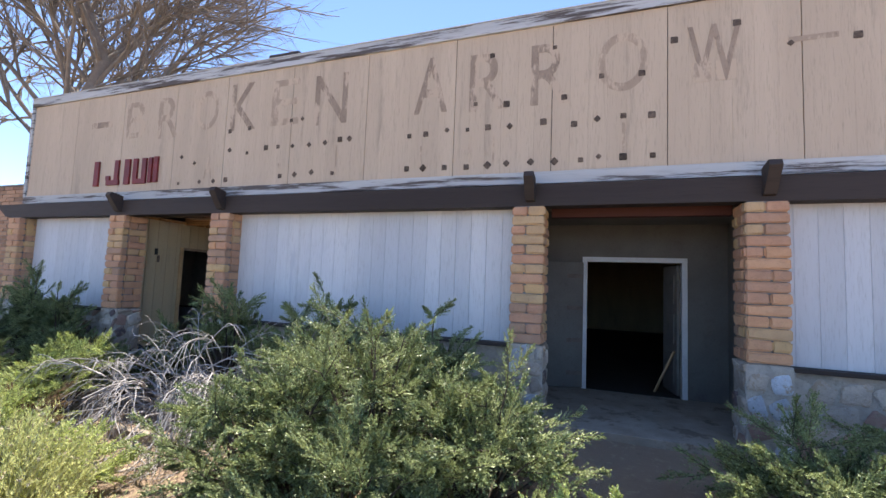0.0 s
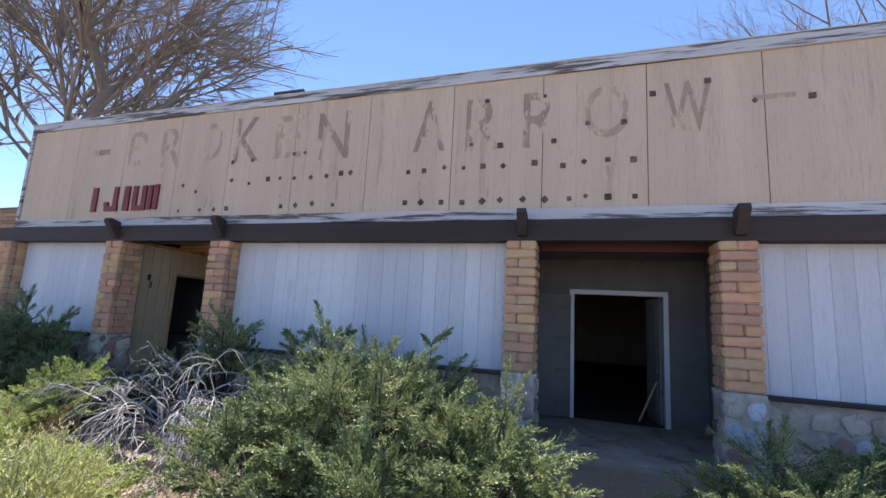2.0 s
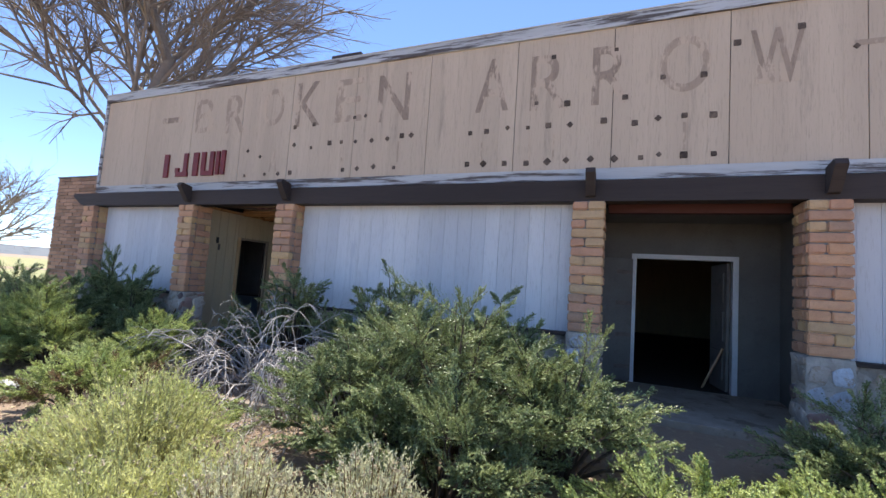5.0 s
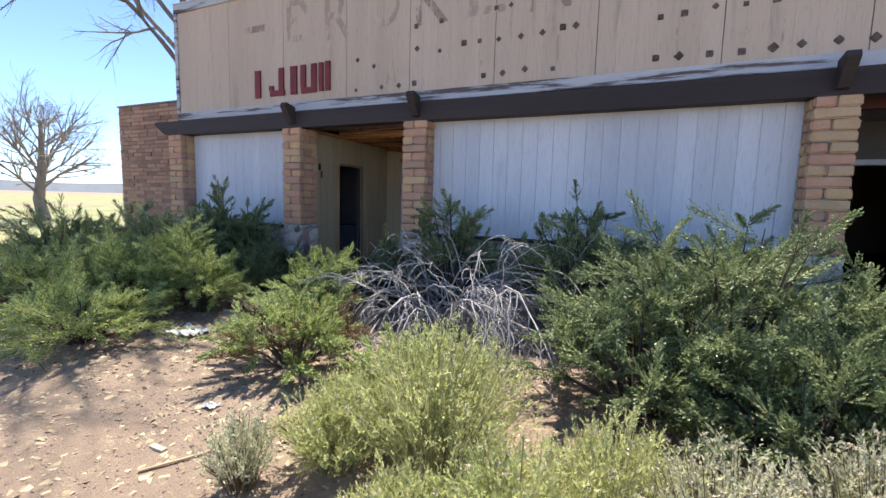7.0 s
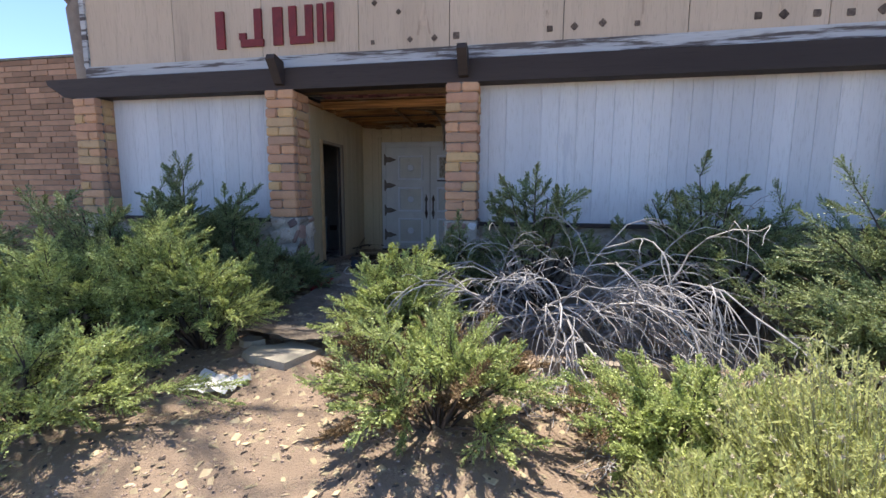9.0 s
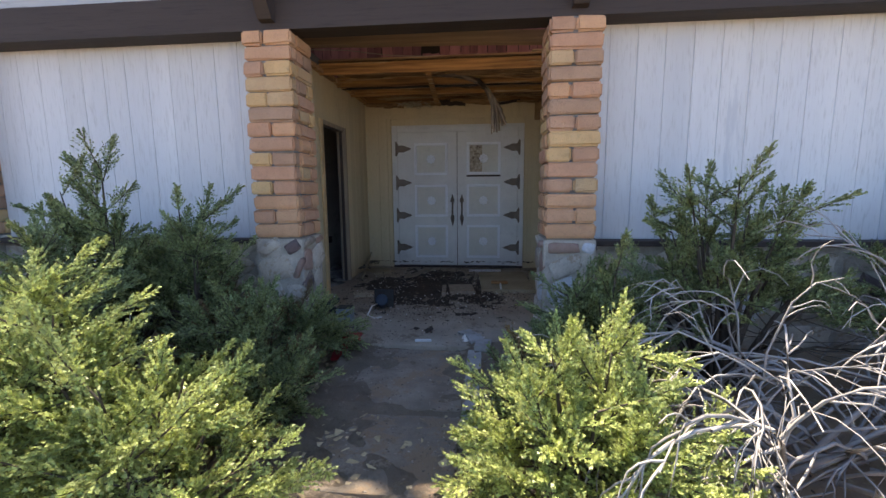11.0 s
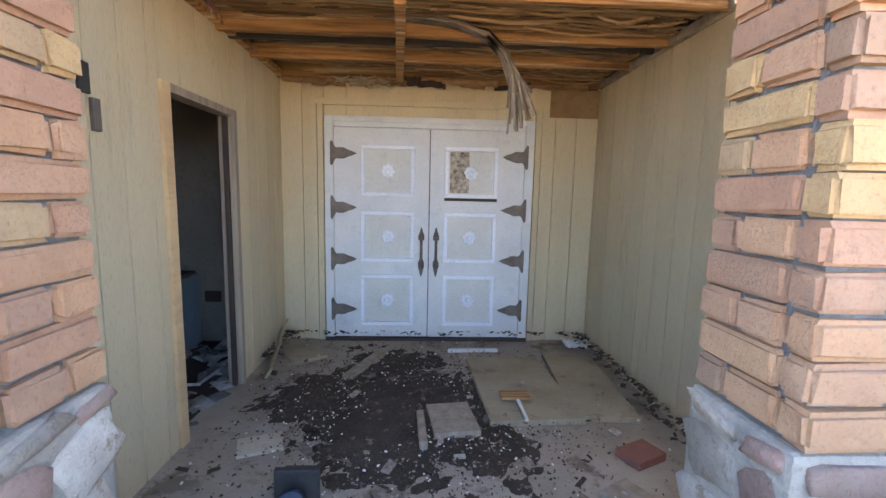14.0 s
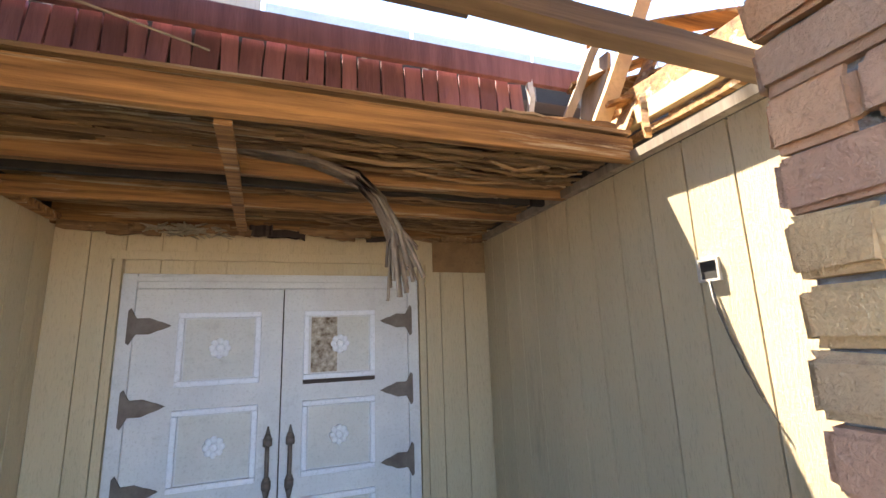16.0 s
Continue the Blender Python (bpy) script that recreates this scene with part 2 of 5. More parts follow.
for x0, x1 in ((COLS[0] + CW, COLS[1]), (COLS[2] + CW, COLS[3]), (COLS[4] + CW, COLS[5])):
    block("siding_back", facade, M_white, x0 - 0.02, x1 + 0.02, WF + 0.02, WF + 0.12, 0.4, 2.50)
    block("base_wall", facade, M_lime, x0, x1, WF - 0.06, WF + 0.3, -0.3, BASE - 0.06)
    plank_row(facade, M_white, (x0, WF + 0.02, 0), (1, 0, 0), (0, -1, 0), x1 - x0, BASE - 0.03, 2.47, 0.205, gap=0.003, start=0.1)

BRICKS = {}


def brick_mesh(w, d, h, v):
    """A slump brick of about that size, with soft edges; four of each size."""
    key = (round(w / 0.02), round(d / 0.02), v)
    if key not in BRICKS:
        w, d = max(key[0], 1) * 0.02, max(key[1], 1) * 0.02
        rr = random.Random(hash(key) % 1000)
        bm = bmesh.new()
        bmesh.ops.create_cube(bm, size=1, matrix=Matrix.Diagonal((w, d, h, 1)))
        bmesh.ops.bevel(bm, geom=bm.edges[:], offset=0.014, segments=2, affect="EDGES")
        for q in bm.verts:
            q.co += Vector([rr.uniform(-0.0045, 0.0045) for _ in range(3)])
        me = bpy.data.meshes.new("brick")
        bm.to_mesh(me)
        bm.free()
        me.materials.append(M_brick)
        me.polygons.foreach_set("use_smooth", [False] * len(me.polygons))
        BRICKS[key] = me
    return BRICKS[key]


def column(x, pieces=True):
    t = thing("brick_column", "tan slump-brick porch column on a rubble stone base", "column", (x + CW / 2, CF + CD / 2, -0.1), "porch columns")
    block("core", t, M_mortar, x + 0.03, x + CW - 0.03, CF + 0.03, CF + CD - 0.03, BASE - 0.02, TOP)
    rr = random.Random(int(x * 100))
    n = 14
    h = (TOP - BASE) / n

    def lay(x0, x1, y0, y1, z):
        jx, jy = rr.uniform(-0.006, 0.006), rr.uniform(-0.008, 0.004)
        m = Matrix.Translation(((x0 + x1) / 2 + jx, (y0 + y1) / 2 + jy, z + h / 2)) @ Matrix.Rotation(radians(rr.uniform(-0.8, 0.8)), 4, "Z")
        if rr.random() < 0.5:
            m = m @ Matrix.Rotation(math.pi, 4, "Z")
        hh = h - rr.uniform(0.004, 0.012)
        piece("brick", brick_mesh(x1 - x0 - 0.004, y1 - y0 - 0.004, 0.1, rr.randrange(4)), t, m @ Matrix.Diagonal((1, 1, hh / 0.1, 1)))

    w = 0.1
    for k in range(n):
        z = BASE + k * h
        if k % 2:
            s = x + CW * rr.uniform(0.42, 0.6)
            lay(x, s, CF, CF + w, z), lay(s, x + CW, CF, CF + w, z)
            lay(x, x + w, CF + w, CF + CD, z), lay(x + CW - w, x + CW, CF + w, CF + CD, z)
        else:
            lay(x, x + CW, CF, CF + w, z)
            s = CF + w + (CD - w) * rr.uniform(0.4, 0.65)
            for xa in (x, x + CW - w):
                lay(xa, xa + w, CF + w, s, z), lay(xa, xa + w, s, CF + CD, z)
    block("stone_base", t, M_lime, x - 0.005, x + CW + 0.005, CF + 0.01, CF + CD, -0.3, BASE - 0.01, 0.02)
    return t


columns = [column(x) for x in COLS]

# beam along the column tops, with a corbel end over each column
beam = thing("front_beam", "dark brown weathered timber beam on the columns", "beam", (0, CF, TOP), kind="structure")
block("beam", beam, M_beam, -4.45, 16, CF + 0.03, CF + 0.25, TOP + 0.002, 2.69)


def corbel(x, w=0.11):
    """A timber end over a column, cut to a slant."""
    bm = bmesh.new()
    prof = [(CF + 0.03, TOP + 0.05), (CF - 0.03, TOP + 0.06), (CF - 0.20, 2.74), (CF - 0.17, 2.80), (CF + 0.03, 2.76)]
    a = [bm.verts.new((x, y, z)) for y, z in prof]
    b = [bm.verts.new((x + w, y, z)) for y, z in prof]
    bm.faces.new(a), bm.faces.new(b[::-1])
    for i in range(5):
        bm.faces.new((a[i], b[i], b[(i + 1) % 5], a[(i + 1) % 5]))
    bmesh.ops.recalc_face_normals(bm, faces=bm.faces)
    return part("rafter_tail", bm, M_beam, beam)


for x in COLS[1:]:
    corbel(x + 0.16)

# sign: wide plywood panels with a peeling frame
sign = thing("sign_wall", "long faded tan plywood sign with ghost lettering and peeling white edges", "sign", (0, SF, 2.72))
block("backing", sign, M_dark, -4.18, 16, SF + 0.03, SF + 0.12, 2.74, 4.72)
seams = [-4.2, -2.83, -1.53, -0.23, 0.90, 2.2, 3.498, 4.817, 6.06, 7.316, 8.547, 9.8, 11.05, 12.3, 13.55, 14.8, 16.0]
for a, b in zip(seams, seams[1:]):
    plank_row(sign, M_sign, (a + 0.004, SF + 0.025, 0), (1, 0, 0), (0, -1, 0), b - a - 0.008, 2.866, 4.704, (b - a - 0.008) / 6, 0.025, 0.001, name="sign_board")
block("bottom_trim", sign, M_trim, -4.25, 16, SF - 0.03, SF + 0.03, 2.72, 2.865)
block("top_cap", sign, M_trim, -4.26, 16, SF - 0.035, SF + 0.1, 4.705, 4.86)
block("end_trim", sign, M_trim, -4.265, -4.19, SF - 0.03, SF + 0.10, 2.87, 4.70)
block("flashing", sign, M_rust, -4.28, 16, SF - 0.045, SF + 0.14, 4.862, 4.875)

# main block behind: roof and closing walls
block("wall_back", None, M_tan, -4.3, 16, 9.0, 9.2, -0.3, 3.2)
main_roof = block("roof", None, M_roof, -4.3, 16, 0.4, 9.2, 3.22, 3.36)
tagged(main_roof, "dark flat roof over the main building", "roof", kind="structure")
tagged(bpy.data.objects["wall_back"], "plain tan rear wall of the building", "wall", kind="structure")

# ---- porch of the white double door ----
XL, XR = -1.385, 1.588
porch_floor = block("porch_floor", None, M_concrete, XL - 0.1, XR + 0.1, -3.36, 0.05, -0.2, 0.0, 0.01)
tagged(porch_floor, "cracked dirty concrete porch slab", "floor", kind="structure")
wall_door = thing("wall_door", "tan grooved plywood wall round the white doors", "wall", kind="structure")
block("wall_core", wall_door, M_tan, XL - 0.1, -0.99, 0.004, 0.12, -0.2, 2.55)
block("wall_core", wall_door, M_tan, 0.99, XR + 0.1, 0.004, 0.12, -0.2, 2.55)
block("wall_core", wall_door, M_tan, -0.99, 0.99, 0.004, 0.12, 2.13, 2.55)
plank_row(wall_door, M_tan, (XL, 0.004, 0), (1, 0, 0), (0, -1, 0), 0.405, 0, 2.44, 0.2)
plank_row(wall_door, M_tan, (0.98, 0.004, 0), (1, 0, 0), (0, -1, 0), XR - 0.98, 0, 2.44, 0.2)
plank_row(wall_door, M_tan, (-0.98, 0.004, 0), (1, 0, 0), (0, -1, 0), 1.96, 2.135, 2.44, 0.2)
wall_left = thing("wall_left", "tan grooved plywood wall with a doorway", "wall", kind="structure")
DY0, DY1, DZ = -1.87, -1.0, 1.98
for y0, y1, z0 in ((-2.95, DY0, -0.2), (DY1, 0.0, -0.2), (DY0, DY1, DZ)):
    block("wall_core", wall_left, M_tan, XL - 0.1, XL - 0.016, y0, y1, z0, 2.5)
    plank_row(wall_left, M_tan, (XL - 0.016, y0, 0), (0, 1, 0), (1, 0, 0), y1 - y0, max(z0, 0), 2.5, 0.2)
wall_right = thing("wall_right", "tan grooved plywood wall, sunlit near the columns", "wall", kind="structure")
block("wall_core", wall_right, M_tan, XR + 0.016, XR + 0.1, -2.95, 0.0, -0.2, 2.44)
plank_row(wall_right, M_tan, (XR + 0.016, -2.95, 0), (0, 1, 0), (-1, 0, 0), 2.95, 0, 2.44, 0.208, start=0.126)

# stone facing of the bases: uneven rubble set in mortar
STONES = [mat("rubble_stone", a, b, 9, 0.9, 1.0, 45, rand=0.25, dark=0.45, patch=(0.36, 0.28, 0.21), patch_scale=8, patch_at=0.54, dist=0.015) for a, b in (((0.50, 0.43, 0.36), (0.38, 0.32, 0.27)), ((0.42, 0.29, 0.24), (0.36, 0.22, 0.18)), ((0.56, 0.58, 0.62), (0.42, 0.44, 0.48)), ((0.62, 0.56, 0.49), (0.48, 0.42, 0.36)), ((0.12, 0.10, 0.11), (0.20, 0.14, 0.13)))]


def stone_mesh(seed):
    bm = bmesh.new()
    bmesh.ops.create_icosphere(bm, subdivisions=2, radius=0.5)
    rr = random.Random(seed)
    o = Vector((rr.uniform(0, 50), rr.uniform(0, 50), 0))
    for v in bm.verts:
        p = v.co.copy()
        for a in range(3):
            p[a] = math.copysign(min(abs(p[a]) * 1.25, 0.42), p[a])
        v.co = p * (1 + 0.28 * noise.noise(v.co * 2.2 + o))
    me = bpy.data.meshes.new("stone")
    bm.to_mesh(me)
    bm.free()
    me.materials.append(STONES[seed % 5])
    me.polygons.foreach_set("use_smooth", [True] * len(me.polygons))
    return me


stones = [stone_mesh(s) for s in (0, 1, 2, 3, 4, 5, 8, 10, 13)]


def rubble(parent, origin, along, out, length, z0, z1, seed):
    """Stones set into a wall face, course by course."""
    rr = random.Random(seed)
    origin, along, out = Vector(origin), Vector(along), Vector(out)
    z = z0
    while z < z1 - 0.05:
        h = min(rr.uniform(0.16, 0.25), z1 - z)
        p = rr.uniform(-0.05, 0)
        while p < length:
            w = rr.uniform(0.16, 0.34)
            a, b = max(p, 0), min(p + w, length)
            if b - a > 0.06:
                c = origin + along * (a + b) / 2
                rot = Matrix((along, out, (0, 0, 1))).transposed().to_4x4()
                piece("stone", rr.choice(stones), parent, Matrix.Translation((c.x, c.y, z + h / 2)) @ rot @ Matrix.Rotation(rr.uniform(-0.6, 0.6), 4, "Y") @ Matrix.Diagonal(((b - a) * rr.uniform(0.88, 1.06), rr.uniform(0.035, 0.07), h * rr.uniform(0.85, 1.06), 1)))
            p += w
        z += h


for t, x in list(zip(columns, COLS))[1:5]:
    rubble(t, (x, CF + 0.01, 0), (1, 0, 0), (0, -1, 0), CW, -0.12, BASE - 0.02, int(x * 10) + 50)
    rubble(t, (x + CW, CF + 0.01, 0), (0, 1, 0), (1, 0, 0), CD, -0.05, BASE - 0.02, int(x * 10) + 80)
    rubble(t, (x, CF + 0.01, 0), (0, 1, 0), (-1, 0, 0), CD, -0.05, BASE - 0.02, int(x * 10) + 90)
rubble(facade, (COLS[0] + CW, WF - 0.06, 0), (1, 0, 0), (0, -1, 0), 2.5, -0.1, BASE - 0.08, 5)
rubble(facade, (COLS[2] + CW, WF - 0.06, 0), (1, 0, 0), (0, -1, 0), 2.6, -0.1, BASE - 0.08, 6)
rubble(facade, (COLS[4] + CW, WF - 0.06, 0), (1, 0, 0), (0, -1, 0), 2.2, -0.1, BASE - 0.08, 7)
for x0, x1 in ((COLS[0] + CW, COLS[1]), (COLS[2] + CW, COLS[3]), (COLS[4] + CW, COLS[5])):
    block("sill", facade, M_beam, x0, x1 - 0.004, WF - 0.14, WF - 0.004, BASE - 0.075, BASE - 0.03, 0.008, "dark weathered sill board")

# ---- closing walls and inner rooms ----
def setting(name, label, category, *boxes, material=M_dark):
    s = thing(name, label, category, kind="structure")
    for b in boxes:
        block("panel", s, material, *b)
    return s


setting("wall_side", "plain side walls of the building", "wall", (-4.3, -4.1, -2.85, 9.0, -0.3, 3.2), (15.8, 16.0, -2.85, 9.0, -0.3, 3.2), material=M_tan)
setting("floor_inside", "floor inside the building, coloured near-black for the unlit rooms", "floor", (-4.1, XL - 0.1, -2.84, 9.0, -0.25, -0.012), (XR + 0.1, 15.8, -1.25, 9.0, -0.25, -0.012), (XL - 0.1, XR + 0.1, 0.13, 9.0, -0.25, -0.012))
# Roof out of view, added so the rooms beneath stay dark.
setting("roof_front", "unseen flat roof added behind the sign to keep the rooms dark", "roof", (-4.3, XL - 0.1, -2.955, -1.02, 2.62, 2.70), (XR + 0.3, 16.0, -2.955, -1.02, 2.62, 2.70), (-4.3, 16.0, -1.0, 0.42, 3.10, 3.20), material=M_roof)
room = setting("wall_inner", "grey inner walls of the side room", "wall", (-3.2, -3.1, -2.84, -0.06, -0.2, 2.6), (-3.1, XL - 0.1, -0.08, 0.02, -0.2, 2.6), (-3.1, XL - 0.1, -2.84, -2.76, -0.2, 2.6), material=M_room)
setting("ceiling", "ceiling added over the side room, greyed for its dimness", "ceiling", (-3.1, XL - 0.1, -2.76, -0.08, 2.45, 2.5), material=M_room)

# Hidden walls and panel added to stop daylight leaking into the hall.
setting("wall_daylight_seal", "near-black unseen walls added to keep daylight out of the hall", "wall", (XR + 0.1, 5.65, -1.30, -1.18, -0.2, 2.61), (8.40, 15.8, -1.30, -1.18, -0.2, 2.61), (1.46, 15.8, -1.05, -1.01, 2.45, 3.09))

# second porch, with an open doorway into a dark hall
# Plaster grey darkened to carry the shade of the recessed porch.
M_plaster = mat("shade_grey_plaster", (0.165, 0.16, 0.15), (0.125, 0.12, 0.112), 1.6, 0.9, 0.3, 40, dark=0.3)
P2L, P2R, P2Y = 5.75, 8.30, -1.30
D2A, D2B, D2Z = 6.45, 7.73, 1.90
wall2 = thing("wall_porch", "grey plastered porch walls, darkened for recess shade, round an open doorway", "wall", kind="structure")
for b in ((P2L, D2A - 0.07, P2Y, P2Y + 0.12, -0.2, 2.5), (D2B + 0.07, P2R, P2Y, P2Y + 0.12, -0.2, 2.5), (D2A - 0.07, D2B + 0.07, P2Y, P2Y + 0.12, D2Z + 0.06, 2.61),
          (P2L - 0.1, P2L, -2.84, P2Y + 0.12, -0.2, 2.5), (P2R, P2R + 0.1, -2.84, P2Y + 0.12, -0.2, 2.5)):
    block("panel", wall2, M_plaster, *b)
setting("ceiling_porch", "stained grey porch ceiling, darkened for recess shade", "ceiling", (P2L, P2R, -2.6, P2Y, 2.46, 2.5), material=M_plaster)
block("header", wall2, mat("dull_red_board", (0.085, 0.03, 0.025), (0.05, 0.02, 0.018), 3, 0.8, 0.4, 40, GRAIN_X), P2L + 0.3, P2R - 0.3, -2.78, -2.66, 2.36, 2.60, 0.006, "dull red painted header board")
tagged(block("porch_floor", None, M_concrete, P2L, P2R, -3.3, P2Y, -0.2, -0.005, 0.01), "dusty concrete floor of the second porch", "floor", kind="structure")
frame2 = thing("door_2", "open doorway with a peeling pale door frame", "door", (7.1, P2Y, 0), kind="structure")
block("jamb", frame2, M_door, D2A - 0.07, D2A, P2Y - 0.03, P2Y + 0.13, -0.01, D2Z)
block("jamb", frame2, M_door, D2B, D2B + 0.07, P2Y - 0.03, P2Y + 0.13, -0.01, D2Z)
block("head", frame2, M_door, D2A - 0.07, D2B + 0.07, P2Y - 0.032, P2Y + 0.13, D2Z, D2Z + 0.07)
leaf = thing("door_leaf", "weathered panelled door standing open with iron strap hinges", "door", (D2A - 0.05, P2Y, 0))
lm = Matrix.Translation((D2A - 0.06, P2Y - 0.06, 0)) @ Matrix.Rotation(radians(-158), 4, "Z")
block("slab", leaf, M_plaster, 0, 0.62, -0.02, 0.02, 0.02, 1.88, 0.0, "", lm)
for k in range(4):
    block("strap_hinge", leaf, M_iron, 0.02, 0.25, -0.03, -0.021, 0.2 + 0.48 * k, 0.26 + 0.48 * k, 0, "", lm)
    block("strap_hinge", leaf, M_iron, 0.02, 0.25, 0.021, 0.03, 0.2 + 0.48 * k, 0.26 + 0.48 * k, 0, "", lm)
leaf2 = thing("door_leaf", "door leaf darkened for the unlit hall, folded back inside the doorway", "door", (D2B - 0.02, P2Y + 0.14, 0))
lm = Matrix.Translation((D2B - 0.02, P2Y + 0.16, 0)) @ Matrix.Rotation(radians(100), 4, "Z")
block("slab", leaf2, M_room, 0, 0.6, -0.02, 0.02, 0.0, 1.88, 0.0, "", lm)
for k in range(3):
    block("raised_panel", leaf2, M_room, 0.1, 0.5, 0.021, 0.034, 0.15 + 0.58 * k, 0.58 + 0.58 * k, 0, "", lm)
stick = thing("leaning_board", "thin pale board leaning inside the doorway", "board", (7.5, P2Y + 0.2, 0))
beam_between("board", stick, M_pale, (7.42, P2Y + 0.3, 0.0), (7.66, P2Y + 0.18, 0.62), 0.07, 0.02)

# brick wall beyond the sign's end
far_wall = thing("brick_wall", "long weathered tan brick wall past the end of the sign", "wall", (-6.7, -1.5, 0), kind="structure")
block("core", far_wall, M_mortar, -8.99, -4.32, -1.51, -1.30, -0.2, 3.57)
fv, ff = [], []
rr = random.Random(11)
for k in range(36):
    z = -0.05 + k * 0.1005
    p = -9.0 - (k % 2) * 0.2
    while p < -4.32:
        w = rr.uniform(0.33, 0.42)
        a, b = max(p, -9.0), min(p + w, -4.32)
        if b - a > 0.04:
            d = -1.525 - rr.uniform(0, 0.016)
            i = len(fv)
            for yy in (d, -1.50):
                fv += [(a + 0.006, yy, z + 0.007), (b - 0.006, yy, z + 0.007), (b - 0.006, yy, z + 0.094), (a + 0.006, yy, z + 0.094)]
            ff += [(i, i + 1, i + 2, i + 3), (i + 4, i, i + 3, i + 7), (i + 1, i + 5, i + 6, i + 2), (i + 3, i + 2, i + 6, i + 7), (i + 4, i + 5, i + 1, i)]
        p += w
tagged(raw("bricks", fv, ff, M_brick_far, far_wall), kind="stuff")
block("cap", far_wall, M_mortar, -9.03, -4.32, -1.55, -1.26, 3.572, 3.61)

# slanting end of the beam past the first column
bm = bmesh.new()
prof = [(-4.45, TOP + 0.004), (-4.55, TOP + 0.02), (-4.82, 2.62), (-4.84, 2.69), (-4.45, 2.688)]
a = [bm.verts.new((x, CF + 0.03, z)) for x, z in prof]
b = [bm.verts.new((x, CF + 0.25, z)) for x, z in prof]
bm.faces.new(a), bm.faces.new(b[::-1])
for i in range(5):
    bm.faces.new((a[i], b[i], b[(i + 1) % 5], a[(i + 1) % 5]))
bmesh.ops.recalc_face_normals(bm, faces=bm.faces)
part("beam_end", bm, M_beam, beam)

# ---- what is left on the sign ----
def letter(ch, x0, x1, z0, z1, material=M_stain, y=SF - 0.004):
    """One ghost letter, as a thin flat mark on the panels."""
    cu = bpy.data.curves.new("letter", "FONT")
    cu.body, cu.offset = ch, 0.005
    tmp = bpy.data.objects.new("letter", cu)
    scene.collection.objects.link(tmp)
    bpy.context.view_layer.update()
    me = bpy.data.meshes.new_from_object(tmp.evaluated_get(bpy.context.evaluated_depsgraph_get()))
    bpy.data.objects.remove(tmp)
    co = np.array([v.co[:] for v in me.vertices])
    lo, hi = co.min(0), co.max(0)
    for v in me.vertices:
        u, w = (v.co.x - lo[0]) / (hi[0] - lo[0]), (v.co.y - lo[1]) / (hi[1] - lo[1])
        v.co = (x0 + u * (x1 - x0), y, z0 + w * (z1 - z0))
    me.materials.clear()
    me.materials.append(material)
    ob = new("letter", me)
    hang(ob, sign)
    return ob


STREAK = (1, 1, 0.35)
M_faint = mat("faint_stain", (0.37, 0.285, 0.215), (0.43, 0.33, 0.25), 5, 0.9, 0.2, 50, STREAK, patch=(0.53, 0.415, 0.31), patch_scale=5, patch_at=0.47)
M_worn = mat("worn_stain", (0.25, 0.19, 0.145), (0.36, 0.275, 0.21), 5, 0.9, 0.2, 50, STREAK, patch=(0.52, 0.405, 0.305), patch_scale=6, patch_at=0.50)
for ch, x0, x1, z0, z1, m_ in (("B", -1.45, -0.96, 3.84, 4.50, M_faint), ("R", -0.65, -0.15, 3.78, 4.50, M_faint), ("O", 0.24, 0.72, 3.85, 4.51, M_faint), ("K", 0.99, 1.51, 3.78, 4.55, M_worn), ("E", 1.81, 2.33, 3.79, 4.51, M_faint),
                               ("N", 2.61, 3.17, 3.73, 4.49, M_worn), ("A", 4.23, 4.71, 3.74, 4.51, M_worn), ("R", 5.01, 5.50, 3.70, 4.46, M_worn), ("R", 5.80, 6.26, 3.70, 4.47, M_worn), ("O", 6.58, 7.12, 3.77, 4.47, M_faint), ("W", 7.51, 8.02, 3.77, 4.42, M_worn)):
    letter(ch, x0, x1, z0, z1, m_)
letter("-", -2.40, -1.83, 4.10, 4.21, M_worn)
letter("-", 8.4, 8.85, 4.10, 4.16, M_faint)
letter("A", 0.50, 0.68, 3.02, 3.38, M_faint)
for x0, x1, z0, z1 in ((7.56, 7.74, 3.78, 4.0), (7.78, 7.97, 3.78, 4.0), (2.0, 2.05, 3.0, 3.2), (3.02, 3.04, 2.95, 3.4), (5.02, 5.05, 3.0, 3.35), (5.34, 5.36, 3.02, 3.36), (6.85, 6.88, 3.05, 3.4), (4.35, 4.37, 3.0, 3.3)):
    block("stain", sign, M_faint, x0, x1, SF - 0.003, SF + 0.005, z0, z1)
mark = chamfer_mesh("mark", 0.12, 0.05, 4, M_mark)
rr = random.Random(3)
row_hi = [(-0.02, 3.42), (0.28, 3.3), (1.02, 3.47), (1.38, 3.4), (1.75, 3.46), (1.98, 3.46), (2.25, 3.45), (2.55, 3.45), (2.83, 3.46), (3.08, 3.49), (3.24, 3.49),
          (4.18, 3.45), (4.42, 3.46), (4.72, 3.49), (5.0, 3.47), (5.27, 3.48), (5.55, 3.47), (5.96, 3.49), (6.32, 3.43), (6.58, 3.47), (6.86, 3.48), (7.155, 3.463)]
row_lo = [(-0.05, 2.97), (0.42, 2.98), (0.72, 2.98), (0.98, 2.99), (2.05, 3.0), (2.32, 3.01), (2.62, 3.03), (2.98, 3.0), (4.16, 3.0), (4.4, 3.0), (4.7, 2.99), (5.0, 2.98),
          (5.28, 2.99), (5.52, 3.0), (5.82, 3.0), (6.1, 2.99), (6.4, 2.99), (6.6, 3.02), (6.86, 3.0), (7.166, 2.998)]
